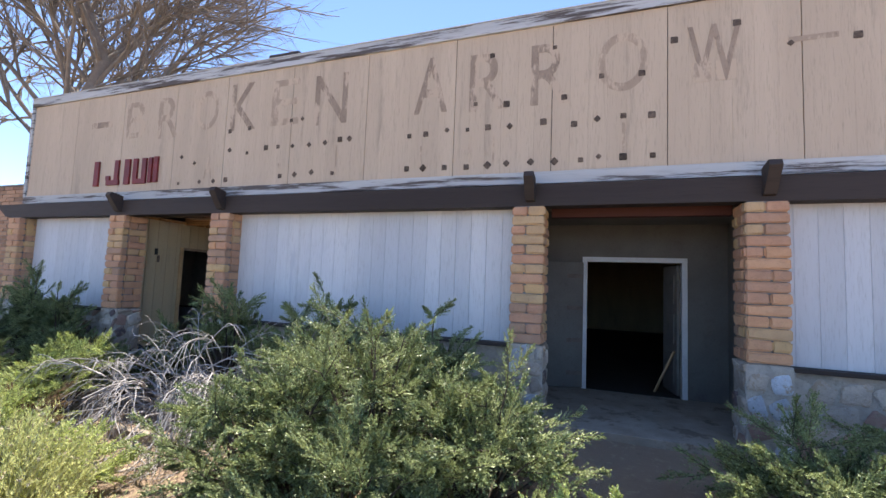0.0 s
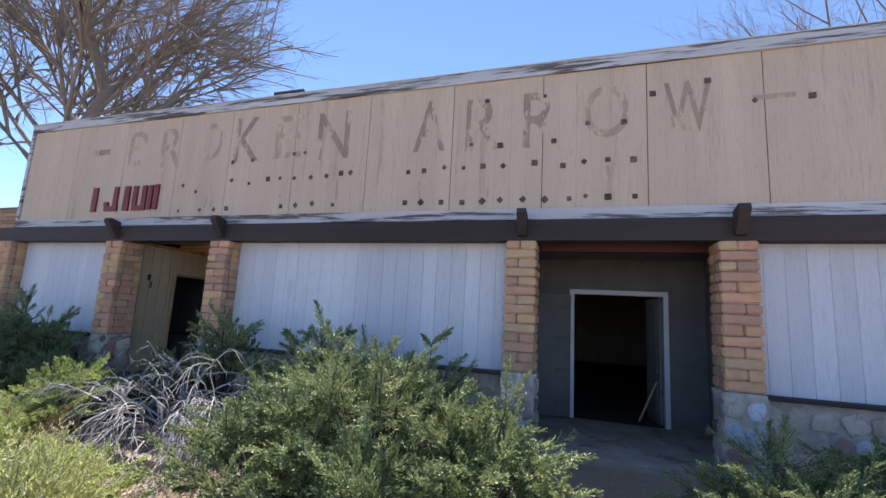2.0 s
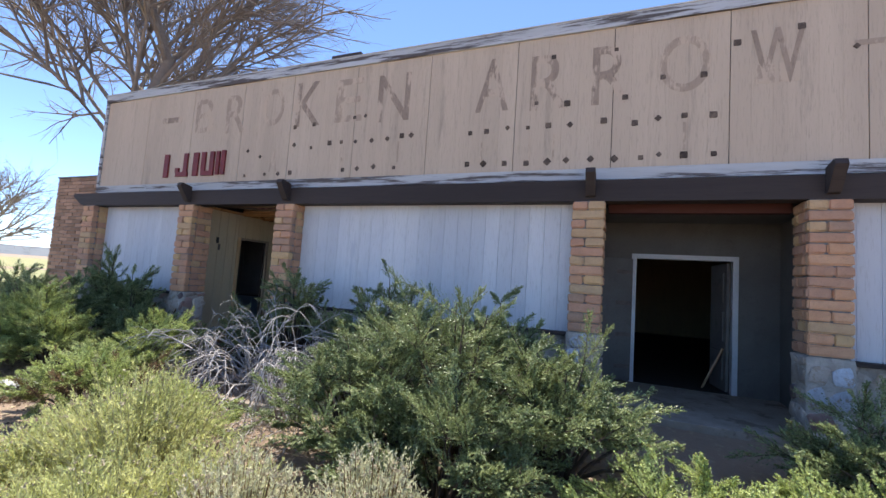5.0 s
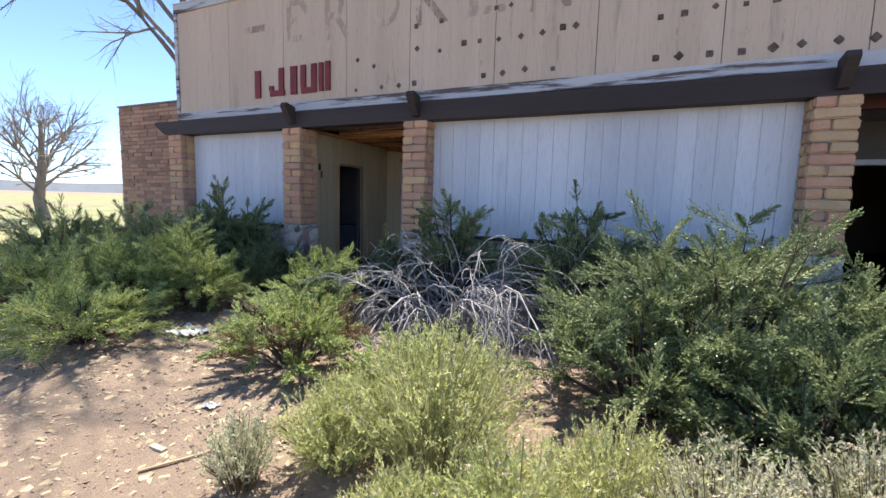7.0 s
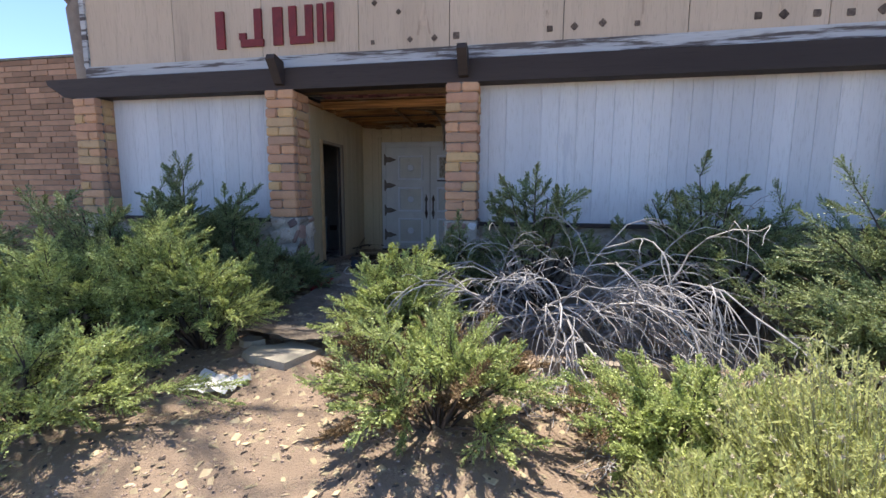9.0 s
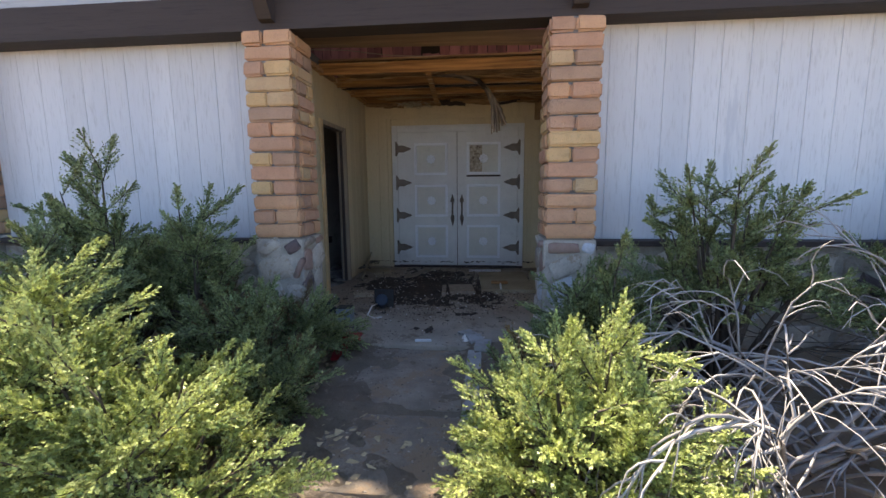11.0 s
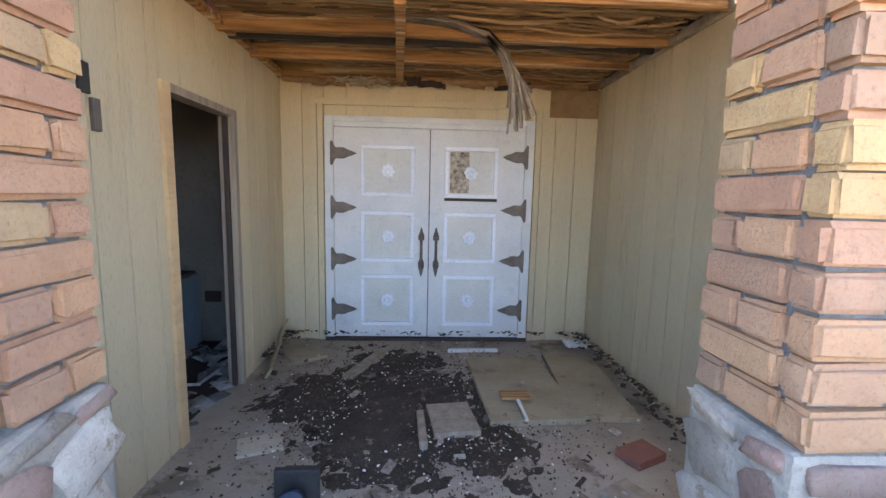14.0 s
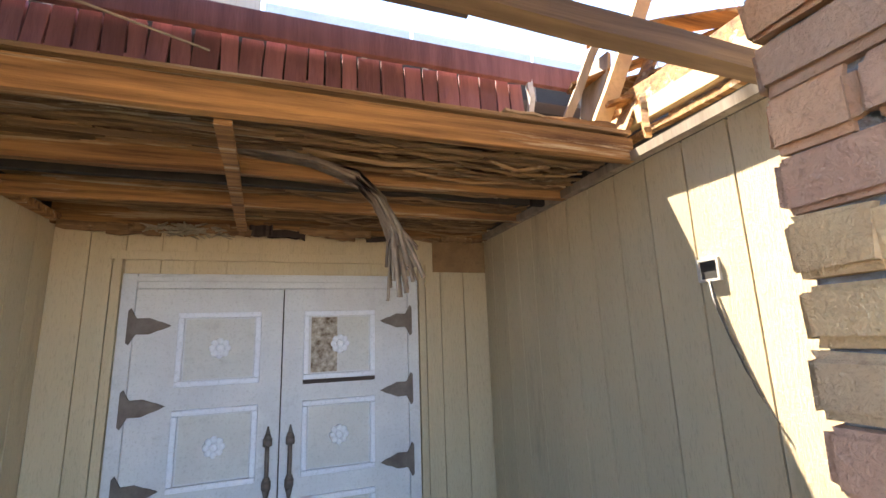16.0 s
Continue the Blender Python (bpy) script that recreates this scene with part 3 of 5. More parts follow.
row_up = [(5.30, 4.42), (6.08, 4.41), (7.38, 4.3), (8.452, 4.10), (9.0, 4.10), (7.98, 4.4), (1.0, 3.78), (1.4, 3.8), (2.2, 3.85), (2.4, 3.86), (5.1, 3.8), (5.5, 3.76), (6.2, 3.77), (7.05, 3.96), (6.62, 3.98)]
for x, z in row_hi + row_lo + row_up:
    s = rr.uniform(0.05, 0.085)
    piece("mark", mark, sign, Matrix.Translation((x, SF - 0.002, z)) @ Matrix.Rotation(rr.choice((0, 0, 0.785)), 4, "Y") @ Matrix.Diagonal((s, 0.01, s, 1)))


def red_letter(strokes):
    bm = bmesh.new()
    for x0, x1, z0, z1 in strokes:
        box(bm, x0, x1, SF - 0.035, SF - 0.002, z0, z1)
    part("red_letter", bm, M_red, sign, "faded dark red raised letter stroke")


red_letter([(-2.17, -2.05, 2.99, 3.45)])
red_letter([(-1.62, -1.52, 3.09, 3.45), (-1.82, -1.5, 3.0, 3.088), (-1.84, -1.745, 3.089, 3.17)])
red_letter([(-1.36, -1.23, 3.0, 3.45)])
red_letter([(-1.14, -1.04, 3.09, 3.45), (-1.13, -0.82, 3.0, 3.088), (-0.92, -0.82, 3.089, 3.45)])
red_letter([(-0.76, -0.68, 3.01, 3.45)])
red_letter([(-0.63, -0.54, 3.01, 3.46)])
vent = thing("roof_board", "dark weathered board sticking up behind the sign", "board", (1.6, -2.7, 4.86))
block("upright", vent, M_beam, 1.42, 1.48, -2.74, -2.69, 2.70, 5.10)
block("rail", vent, M_beam, 1.38, 1.98, -2.76, -2.70, 5.10, 5.16)

# ---- white double door ----
door = thing("door_1", "white panelled double doors with rusty strap hinges and long handles", "door", (0, 0, 0), kind="structure")
block("casing", door, M_door, -0.98, -0.895, -0.05, 0.0, 0.0, 2.13, 0.008)
block("casing", door, M_door, 0.895, 0.98, -0.05, 0.0, 0.0, 2.13, 0.008)
block("head_casing", door, M_door, -0.894, 0.894, -0.05, 0.0, 2.03, 2.13, 0.008)
block("head_moulding", door, M_door, -0.894, 0.894, -0.068, -0.05, 2.075, 2.11, 0.006)
block("threshold", door, M_beam, -0.98, 0.98, -0.09, 0.05, 0.002, 0.03, 0.006, "worn dark wooden threshold")
for sx in (-1, 1):
    block("outer_trim", door, M_tan, sx * 1.10, sx * 1.05, -0.035, -0.014, 0.0, 2.28, 0.004, "tan grooved moulding")
    block("outer_trim", door, M_tan, sx * 1.04, sx * 0.99, -0.045, -0.014, 0.0, 2.23, 0.004, "tan grooved moulding")
block("outer_trim", door, M_tan, -1.10, 1.10, -0.036, -0.014, 2.225, 2.285, 0.004, "tan grooved moulding")


# Bluer moulding and duller field put the panels' bluish shading into colour.
M_mould = mat("moulding_shading_white", (0.78, 0.82, 0.88), (0.71, 0.75, 0.82), 3, 0.5, 0.2, 60)
M_field = mat("panel_field_tone", (0.62, 0.625, 0.60), (0.54, 0.55, 0.53), 3, 0.6, 0.3, 60, dark=0.2)


def rosette(parent, x, z):
    bm = bmesh.new()
    for k in range(8):
        a = k * math.pi / 4
        m = Matrix.Translation((x + 0.045 * math.cos(a), -0.052, z + 0.045 * math.sin(a))) @ Matrix.Diagonal((1, 0.35, 1, 1))
        bmesh.ops.create_uvsphere(bm, u_segments=8, v_segments=6, radius=0.024, matrix=m)
    bmesh.ops.create_uvsphere(bm, u_segments=10, v_segments=6, radius=0.026, matrix=Matrix.Translation((x, -0.053, z)) @ Matrix.Diagonal((1, 0.4, 1, 1)))
    part("rosette", bm, M_mould, parent, "", True)


def hinge(parent, x, z, s):
    """A spear-shaped strap hinge; s: the way that it points."""
    bm = bmesh.new()
    prof = [(0, -0.10), (0.015, -0.115), (0.035, -0.075), (0.05, -0.05), (0.12, -0.052), (0.17, -0.03), (0.20, -0.022), (0.245, 0.0),
            (0.20, 0.022), (0.17, 0.03), (0.12, 0.052), (0.05, 0.05), (0.035, 0.075), (0.015, 0.115), (0, 0.10)]
    f0 = [bm.verts.new((x + s * u, -0.062, z + w)) for u, w in prof]
    f1 = [bm.verts.new((x + s * u, -0.052, z + w)) for u, w in prof]
    bm.faces.new(f0), bm.faces.new(f1[::-1])
    n = len(prof)
    for i in range(n):
        bm.faces.new((f0[i], f1[i], f1[(i + 1) % n], f0[(i + 1) % n]))
    bmesh.ops.recalc_face_normals(bm, faces=bm.faces)
    part("strap_hinge", bm, M_iron, parent, "rusty spear-shaped iron strap hinge")


def pull(parent, x, z0, z1):
    bm = bmesh.new()
    m = Matrix.Translation((x, -0.085, (z0 + z1) / 2))
    bmesh.ops.create_cone(bm, cap_ends=True, segments=10, radius1=0.014, radius2=0.014, depth=(z1 - z0) * 0.62, matrix=m)
    for z in (z1 - 0.07, z0 + 0.12):
        bmesh.ops.create_cone(bm, cap_ends=True, segments=10, radius1=0.03, radius2=0.03, depth=0.045, matrix=Matrix.Translation((x, -0.08, z)))
        bmesh.ops.create_uvsphere(bm, u_segments=10, v_segments=6, radius=0.024, matrix=Matrix.Translation((x, -0.082, z + 0.03)))
        box(bm, x - 0.02, x + 0.02, -0.08, -0.045, z - 0.02, z + 0.02)
    for z, s in ((z1 - 0.02, 1), (z0 + 0.045, -1)):
        bmesh.ops.create_cone(bm, cap_ends=True, segments=8, radius1=0.026 if s > 0 else 0.004, radius2=0.004 if s > 0 else 0.026, depth=0.09, matrix=Matrix.Translation((x, -0.06, z)) @ Matrix.Diagonal((1, 0.5, 1, 1)))
    part("door_handle", bm, M_iron, parent, "long rusty iron door pull", True)


M_carve = mat("carved_panel", (0.55, 0.50, 0.42), (0.12, 0.08, 0.05), 26, 0.8, 0.8, 50)
for s in (-1, 1):
    lf = block("leaf", door, M_door, s * 0.004, s * 0.892, -0.048, -0.008, 0.035, 2.028, 0.004)
    for k, (zc, hh) in enumerate(((1.635, 0.235), (1.02, 0.24), (0.405, 0.25))):
        xc, hw = s * 0.39, 0.25
        for b in ((xc - hw, xc + hw, zc + hh - 0.035, zc + hh), (xc - hw, xc + hw, zc - hh, zc - hh + 0.035), (xc - hw, xc - hw + 0.035, zc - hh + 0.036, zc + hh - 0.036), (xc + hw - 0.035, xc + hw, zc - hh + 0.036, zc + hh - 0.036)):
            block("moulding", lf, M_mould, b[0], b[1], -0.076, -0.049, b[2], b[3], 0.007)
        if s > 0 and k == 0:
            block("carved_panel", lf, M_carve, xc - 0.20, xc - 0.02, -0.054, -0.049, zc - 0.19, zc + 0.19, 0, "bare carved patch of brown panel")
            block("moulding", lf, M_beam, xc - hw, xc + hw, -0.06, -0.0485, zc - hh - 0.03, zc - hh - 0.003, 0, "dark gap under a slipped panel")
        bm = bmesh.new()
        box(bm, xc - 0.205, xc + 0.205, -0.053, -0.0485, zc - hh + 0.045, zc + hh - 0.045) if not (s > 0 and k == 0) else box(bm, xc - 0.018, xc + 0.205, -0.053, -0.0485, zc - hh + 0.045, zc + hh - 0.045)
        part("raised_panel", bm, M_field, lf)
        rosette(lf, xc, zc)
    for z in (1.79, 1.29, 0.80, 0.31):
        hinge(lf, s * 0.925, z, -s)
    pull(lf, s * 0.07, 0.64, 1.09)
block("meeting_bead", door, M_beam, -0.0035, 0.0035, -0.046, -0.03, 0.04, 2.02)

# side doorway: broken frame
frame1 = thing("door_3", "doorway with a splintered bare wooden frame", "door", (XL, -1.4, 0), kind="structure")
block("jamb", frame1, M_pale, XL - 0.09, XL + 0.02, DY0, DY0 + 0.075, 0.0, DZ, 0.004, "pale bare pine jamb")
M_grey = mat("grey_bare_wood", (0.36, 0.30, 0.24), (0.22, 0.18, 0.14), 16, 0.85, 0.6, 40, GRAIN_Z, dark=0.5)
block("jamb", frame1, M_grey, XL - 0.09, XL + 0.02, DY1 - 0.05, DY1, 0.0, DZ, 0.004, "grey split wooden jamb")
block("stop", frame1, M_beam, XL - 0.05, XL - 0.02, DY1 - 0.085, DY1 - 0.052, 0.0, DZ - 0.05, 0.003)
block("head", frame1, M_grey, XL - 0.09, XL + 0.01, DY0 + 0.05, DY1 - 0.05, DZ - 0.045, DZ)
cabinet = thing("metal_cabinet", "low blue-grey metal box standing in the side room", "cabinet", (-2.5, -0.5, 0))
M_blue = mat("blue_grey_enamel", (0.22, 0.27, 0.31), (0.17, 0.21, 0.25), 3, 0.4, 0.1, 40, dark=0.4)
block("body", cabinet, M_blue, -2.95, -2.12, -0.62, -0.14, 0.0, 0.66, 0.012)
block("lid", cabinet, M_beam, -2.93, -2.14, -0.60, -0.16, 0.662, 0.685, 0.004)
switch = thing("wall_socket", "black socket box on the side-room wall", "socket", (-2.03, -0.1, 0.43))
block("box", switch, M_beam, -2.09, -1.95, -0.12, -0.082, 0.38, 0.48, 0.006)

# ---- broken porch roof ----
JZ = 2.44
ceil_frame = thing("porch_roof_frame", "orange-brown exposed joists under a rotten plywood roof", "roof frame", (0, -1, JZ))


def joist(y, z0, z1, x0=XL, x1=XR, seed=1, material=M_wood, w=0.045, name="joist"):
    return beam_between(name, ceil_frame, material, (x0, y, (z0 + z1) / 2), (x1, y, (z0 + z1) / 2), w, z1 - z0, "", 0, 0.004, seed)


joist(-1.78, 2.445, 2.56, seed=2, x1=XR - 0.02)
joist(-1.20, 2.44, 2.55, seed=3)
joist(-0.66, 2.44, 2.54, seed=4)
joist(-0.06, 2.44, 2.58, seed=5, w=0.04)
beam_between("cross_batten", ceil_frame, M_wood, (-0.19, -1.74, 2.435), (-0.29, -0.06, 2.432), 0.06, 0.022, "", 0, 0.003, 6)
beam_between("wall_plate", ceil_frame, M_grey, (XR - 0.02, -2.5, 2.475), (XR - 0.02, -0.05, 2.46), 0.05, 0.045, "", 0, 0.003, 7)
beam_between("wall_plate", ceil_frame, M_wood, (XL + 0.03, -2.9, 2.49), (XL + 0.03, -0.05, 2.475), 0.05, 0.045, "", 0, 0.003, 8)

# plywood sheathing that has come apart into many long splinters
sheath = thing("roof_sheathing", "water-rotted plywood peeling into long fibres", "sheathing", (0, -0.9, 2.6), kind="structure")
block("sheet", sheath, M_ply, XL, XR - 0.02, -1.80, 0.0, 2.582, 2.60)
rr = random.Random(8)
sv, sf = [], []
for k in range(950):
    x = rr.uniform(XL, XR - 0.2)
    y = rr.uniform(-1.74, -0.1)
    L = rr.uniform(0.25, 1.1)
    x1 = min(x + L, XR - 0.05)
    z = 2.578 - rr.random() ** 2 * (0.10 if x > -0.2 else 0.05)
    sag = rr.uniform(-0.02, 0.05) if x > -0.2 else 0.01
    w = rr.uniform(0.004, 0.022)
    i = len(sv)
    for q in range(5):
        u = q / 4
        zz = min(z - sag * math.sin(u * math.pi) + rr.uniform(-0.004, 0.004), 2.579)
        yy = y + rr.uniform(-0.006, 0.006) + 0.05 * u * rr.uniform(-0.5, 0.5)
        sv += [(x + (x1 - x) * u, yy - w, zz), (x + (x1 - x) * u, yy + w, zz - 0.004), (x + (x1 - x) * u, yy, zz - 0.010)]
    for q in range(4):
        for k2 in range(3):
            a0, a1 = i + q * 3 + k2, i + q * 3 + (k2 + 1) % 3
            sf.append((a0, a1, a1 + 3, a0 + 3))
tagged(raw("splinter_layer", sv, sf, M_ply, sheath), kind="stuff")


def ribbon_tube(pts, r0, r1, sides=4):
    """Points and faces of a thin tube through pts, tapering from r0 to r1."""
    vs, fs = [], []
    pts = [Vector(p) for p in pts]
    n = len(pts)
    for i, p in enumerate(pts):
        d = (pts[min(i + 1, n - 1)] - pts[max(i - 1, 0)]).normalized()
        s = d.orthogonal().normalized()
        t = d.cross(s)
        r = r0 + (r1 - r0) * i / (n - 1)
        vs += [p + (s * math.cos(k * 2 * math.pi / sides) + t * math.sin(k * 2 * math.pi / sides)) * r for k in range(sides)]
    for i in range(n - 1):
        for k in range(sides):
            a, b = i * sides + k, i * sides + (k + 1) % sides
            fs.append((a, b, b + sides, a + sides))
    return vs, fs


def tubes(name, paths, material, parent, label="", sides=4):
    vs, fs = [], []
    for pts, r0, r1 in paths:
        v, f = ribbon_tube(pts, r0, r1, sides)
        o = len(vs)
        vs += [tuple(p) for p in v]
        fs += [tuple(i + o for i in q) for q in f]
    return raw(name, vs, fs, material, parent, label, True)


# dark torn edge above the door wall, with a wad of pale insulation
gap = thing("torn_soffit", "dark torn soffit edge with loose pale insulation above the doors", "soffit", (0, -0.1, 2.42))
rr = random.Random(77)
x = XL + 0.05
while x < XR - 0.1:
    w = rr.uniform(0.12, 0.4)
    beam_between("torn_strip", gap, M_ply if rr.random() < 0.6 else M_beam, (x, -0.09 - rr.uniform(0, 0.05), 2.42 + rr.uniform(-0.02, 0.02)), (min(x + w, XR - 0.06), -0.09 - rr.uniform(0, 0.05), 2.42 + rr.uniform(-0.02, 0.02)), 0.02, rr.uniform(0.03, 0.08), "", rr.uniform(-15, 15), 0.008, int(x * 90) + 300)
    x += w * rr.uniform(0.75, 1.0)
wad = []
for k in range(60):
    p = Vector((-0.62 + rr.gauss(0, 0.10), -0.16 + rr.gauss(0, 0.03), 2.41 + rr.gauss(0, 0.015)))
    wad.append(([p, p + Vector((rr.uniform(-0.07, 0.07), rr.uniform(-0.02, 0.02), rr.uniform(-0.02, 0.02))), p + Vector((rr.uniform(-0.11, 0.11), rr.uniform(-0.03, 0.03), rr.uniform(-0.05, 0.01)))], 0.009, 0.004))
tubes("insulation", wad, mat("pale_insulation", (0.42, 0.39, 0.32), (0.30, 0.27, 0.21), 20, 0.95, 0.4, 60), gap, "wad of pale insulation", 4)
stain = thing("stained_panel", "brown water-stained plywood patch in the upper wall corner", "panel", (1.36, -0.02, 2.3))
block("patch", stain, mat("water_stain", (0.30, 0.20, 0.11), (0.20, 0.125, 0.07), 5, 0.9, 0.5, 60, dark=0.5), 1.12, XR - 0.005, -0.019, -0.013, 2.17, 2.43, 0.002)

# the tangle that hangs from it
hang_wood = thing("hanging_splinters", "bundle of grey torn plywood strips hanging from the roof", "debris", (0.5, -1.2, 1.85))
rr = random.Random(9)
strips = []
for k in range(44):
    y = -1.27 + rr.uniform(-0.06, 0.06)
    xs = -0.2 - rr.uniform(0, 0.3)
    e = rr.uniform(0.48, 0.66)
    zb = rr.uniform(1.84, 2.12) if e < 0.6 else rr.uniform(1.92, 2.1)
    pts = [(xs, y, 2.545), (0.1, y, 2.52 + rr.uniform(-.02, .01)), (0.34, y, 2.45 + rr.uniform(-.03, .02)), (0.45 + rr.uniform(-.03, .03), y + rr.uniform(-.03, .03), 2.33),
           ((0.5 + e) / 2, y + rr.uniform(-.03, .03), 2.15 + rr.uniform(-0.05, 0.05)), (e, y + rr.uniform(-.05, .05), zb)]
    strips.append((pts, rr.uniform(0.004, 0.012), rr.uniform(0.004, 0.017)))
M_strip = mat("grey_torn_wood", (0.30, 0.25, 0.20), (0.17, 0.135, 0.11), 9, 0.9, 0.6, 60, island=0.5)
for strip in strips:
    tubes("strip", [strip], M_strip, hang_wood, "", 3)

# open front part of the porch roof
long_board = thing("fallen_rafter", "long weathered two-by-six across the open roof", "board", (0, -2.4, 2.5))
beam_between("board", long_board, mat("brown_grey_lumber", (0.30, 0.20, 0.12), (0.17, 0.11, 0.07), 22, 0.8, 0.8, 110, (0.035, 1, 1), dark=0.5), (1.56, -2.42, 2.53), (-1.38, -2.42, 2.60), 0.05, 0.12, "", 18, 0.005, 12)
right_frame = thing("broken_roof_frame", "sunlit broken rafters and split orange boards along the porch side", "roof frame", (1.8, -1.8, 2.5))
for k, (p0, p1, w, h, m_) in enumerate((
        ((1.80, -1.35, 2.80), (1.80, -2.80, 2.76), 0.05, 0.11, M_pale), ((1.80, -1.35, 2.69), (1.80, -2.80, 2.655), 0.04, 0.03, M_wood),
        ((1.84, -1.4, 2.93), (1.84, -2.75, 2.90), 0.03, 0.13, M_wood), ((1.58, -1.46, 2.60), (2.04, -1.56, 3.66), 0.04, 0.09, M_pale),
        ((1.50, -1.4, 2.62), (2.3, -1.30, 3.3), 0.12, 0.03, M_wood), ((1.62, -1.62, 2.60), (2.2, -1.45, 3.42), 0.10, 0.025, M_wood),
        ((1.40, -1.3, 2.62), (2.0, -1.15, 3.0), 0.09, 0.05, M_grey), ((1.50, -1.2, 2.66), (1.90, -1.35, 3.6), 0.05, 0.05, M_grey),
        ((1.7, -1.2, 3.2), (2.6, -1.6, 3.5), 0.14, 0.02, M_wood), ((1.8, -1.3, 3.5), (2.8, -1.9, 3.5), 0.16, 0.02, M_wood),
        ((1.46, -1.12, 2.62), (1.46, -1.12, 3.30), 0.035, 0.035, M_door), ((2.06, -2.7, 2.72), (2.1, -1.1, 3.3), 0.2, 0.02, M_wood),
        ((1.5, -1.75, 2.62), (1.1, -1.72, 2.615), 0.08, 0.03, M_wood), ((0.9, -1.74, 2.62), (1.5, -1.66, 2.66), 0.10, 0.012, M_pale),
        ((1.62, -1.85, 2.56), (1.66, -1.80, 2.80), 0.03, 0.04, M_wood), ((1.7, -1.5, 2.9), (2.5, -1.75, 3.15), 0.1, 0.02, M_wood),
        ((1.55, -1.15, 2.7), (2.5, -1.2, 3.45), 0.3, 0.02, M_ply), ((1.9, -1.2, 2.75), (2.7, -1.5, 3.6), 0.34, 0.02, M_wood), ((2.1, -1.0, 3.0), (3.2, -1.6, 3.8), 0.4, 0.02, M_ply),
        ((2.05, -1.6, 2.8), (2.9, -2.4, 3.6), 0.3, 0.02, M_wood), ((1.9, -2.2, 2.95), (2.6, -2.6, 3.5), 0.3, 0.02, M_wood), ((1.72, -1.3, 2.62), (1.9, -1.25, 3.4), 0.2, 0.03, M_grey))):
    beam_between("broken_board", right_frame, m_, p0, p1, w, h, "", rr.uniform(-8, 8), 0.006, 20 + k)

# Added panel, out of view, keeps sun off the porch slab and column.
shield = block("roof_deck", None, M_roof, -2.4, 0.96, -2.76, -1.3, 3.46, 3.52)
tagged(shield, "unseen sun shield added above the porch roof opening", "roof", kind="structure")

# red shingled slope and the parapet above it
mansard = thing("shingle_slope", "weathered dull red wooden shingles under a red fascia", "roof", (0, -1.06, 2.6), kind="structure")
block("slope_back", mansard, M_dark, -4.1, 1.44, -1.05, -1.01, 2.45, 3.24)
shingle = chamfer_mesh("shingle", 0.03, 0.012, 7, M_shingle)
rr = random.Random(14)
for row in range(3):
    z = 2.58 + row * 0.215
    x = -1.9
    while x < 1.42:
        w = rr.uniform(0.085, 0.14)
        gone = -0.42 < x < -0.2 and row == 1
        if not gone:
            m = Matrix.Translation((x + w / 2, -1.085 + row * 0.006, z + 0.12 + rr.uniform(-0.012, 0.012))) @ Matrix.Rotation(radians(-4 + rr.uniform(-2, 2)), 4, "X") @ Matrix.Rotation(radians(rr.uniform(-1.5, 1.5) if x > 0 else rr.uniform(-4, 4)), 4, "Y")
            piece("shingle", shingle, mansard, m @ Matrix.Diagonal((w - 0.011, 0.018, 0.255, 1)))
        x += w
block("fascia", mansard, M_shingle, -4.1, 1.9, -1.14, -1.10, 3.235, 3.385, 0.006, "dull red fascia board")
parapet = thing("parapet", "dark stud wall with white metal panels along its top", "wall", (0, 0.35, 3.3), kind="structure")
block("backing", parapet, M_dark, -4.1, 15, 0.38, 0.42, 3.22, 4.36)
for k in range(12):
    block("stud", parapet, M_grey, -3.6 + k * 0.6, -3.55 + k * 0.6, 0.33, 0.38, 3.22, 4.36)
for k in range(4):
    block("white_panel", parapet, M_door, -0.25 + k * 1.34, 1.06 + k * 1.34, 0.30, 0.33, 4.32, 4.60, 0.01)
block("tan_panel", parapet, M_sign, -4.1, -0.29, 0.30, 0.33, 4.30, 4.9)

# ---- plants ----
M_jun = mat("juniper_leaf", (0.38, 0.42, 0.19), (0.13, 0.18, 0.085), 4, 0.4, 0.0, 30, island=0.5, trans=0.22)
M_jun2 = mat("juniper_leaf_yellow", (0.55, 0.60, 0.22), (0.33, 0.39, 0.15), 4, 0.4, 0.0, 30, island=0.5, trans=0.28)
M_dry = mat("dry_juniper", (0.26, 0.17, 0.09), (0.19, 0.13, 0.07), 3, 0.8, 0.0, 30, island=0.4, trans=0.2)
M_bark = mat("shrub_bark", (0.12, 0.095, 0.075), (0.08, 0.06, 0.05), 12, 0.9, 0.3, 60)
M_rab = mat("rabbitbrush_leaf", (0.64, 0.63, 0.29), (0.50, 0.53, 0.22), 2.0, 0.7, 0.0, 30, island=0.4, trans=0.5)
M_sage = mat("grey_green_leaf", (0.62, 0.60, 0.40), (0.50, 0.50, 0.32), 2.0, 0.7, 0.0, 30, island=0.4, trans=0.5)
M_seed = mat("cream_seed_head", (0.55, 0.48, 0.34), (0.45, 0.38, 0.26), 9, 0.9, 0.0, 40, island=0.3)
M_dead = mat("silver_deadwood", (0.46, 0.43, 0.42), (0.34, 0.31, 0.30), 14, 0.85, 0.3, 60, island=0.3)
M_bare = mat("bare_tree_bark", (0.30, 0.25, 0.21), (0.22, 0.18, 0.15), 6, 0.9, 0.4, 40)


def unit(a):
    return a / (np.linalg.norm(a, axis=-1, keepdims=True) + 1e-9)


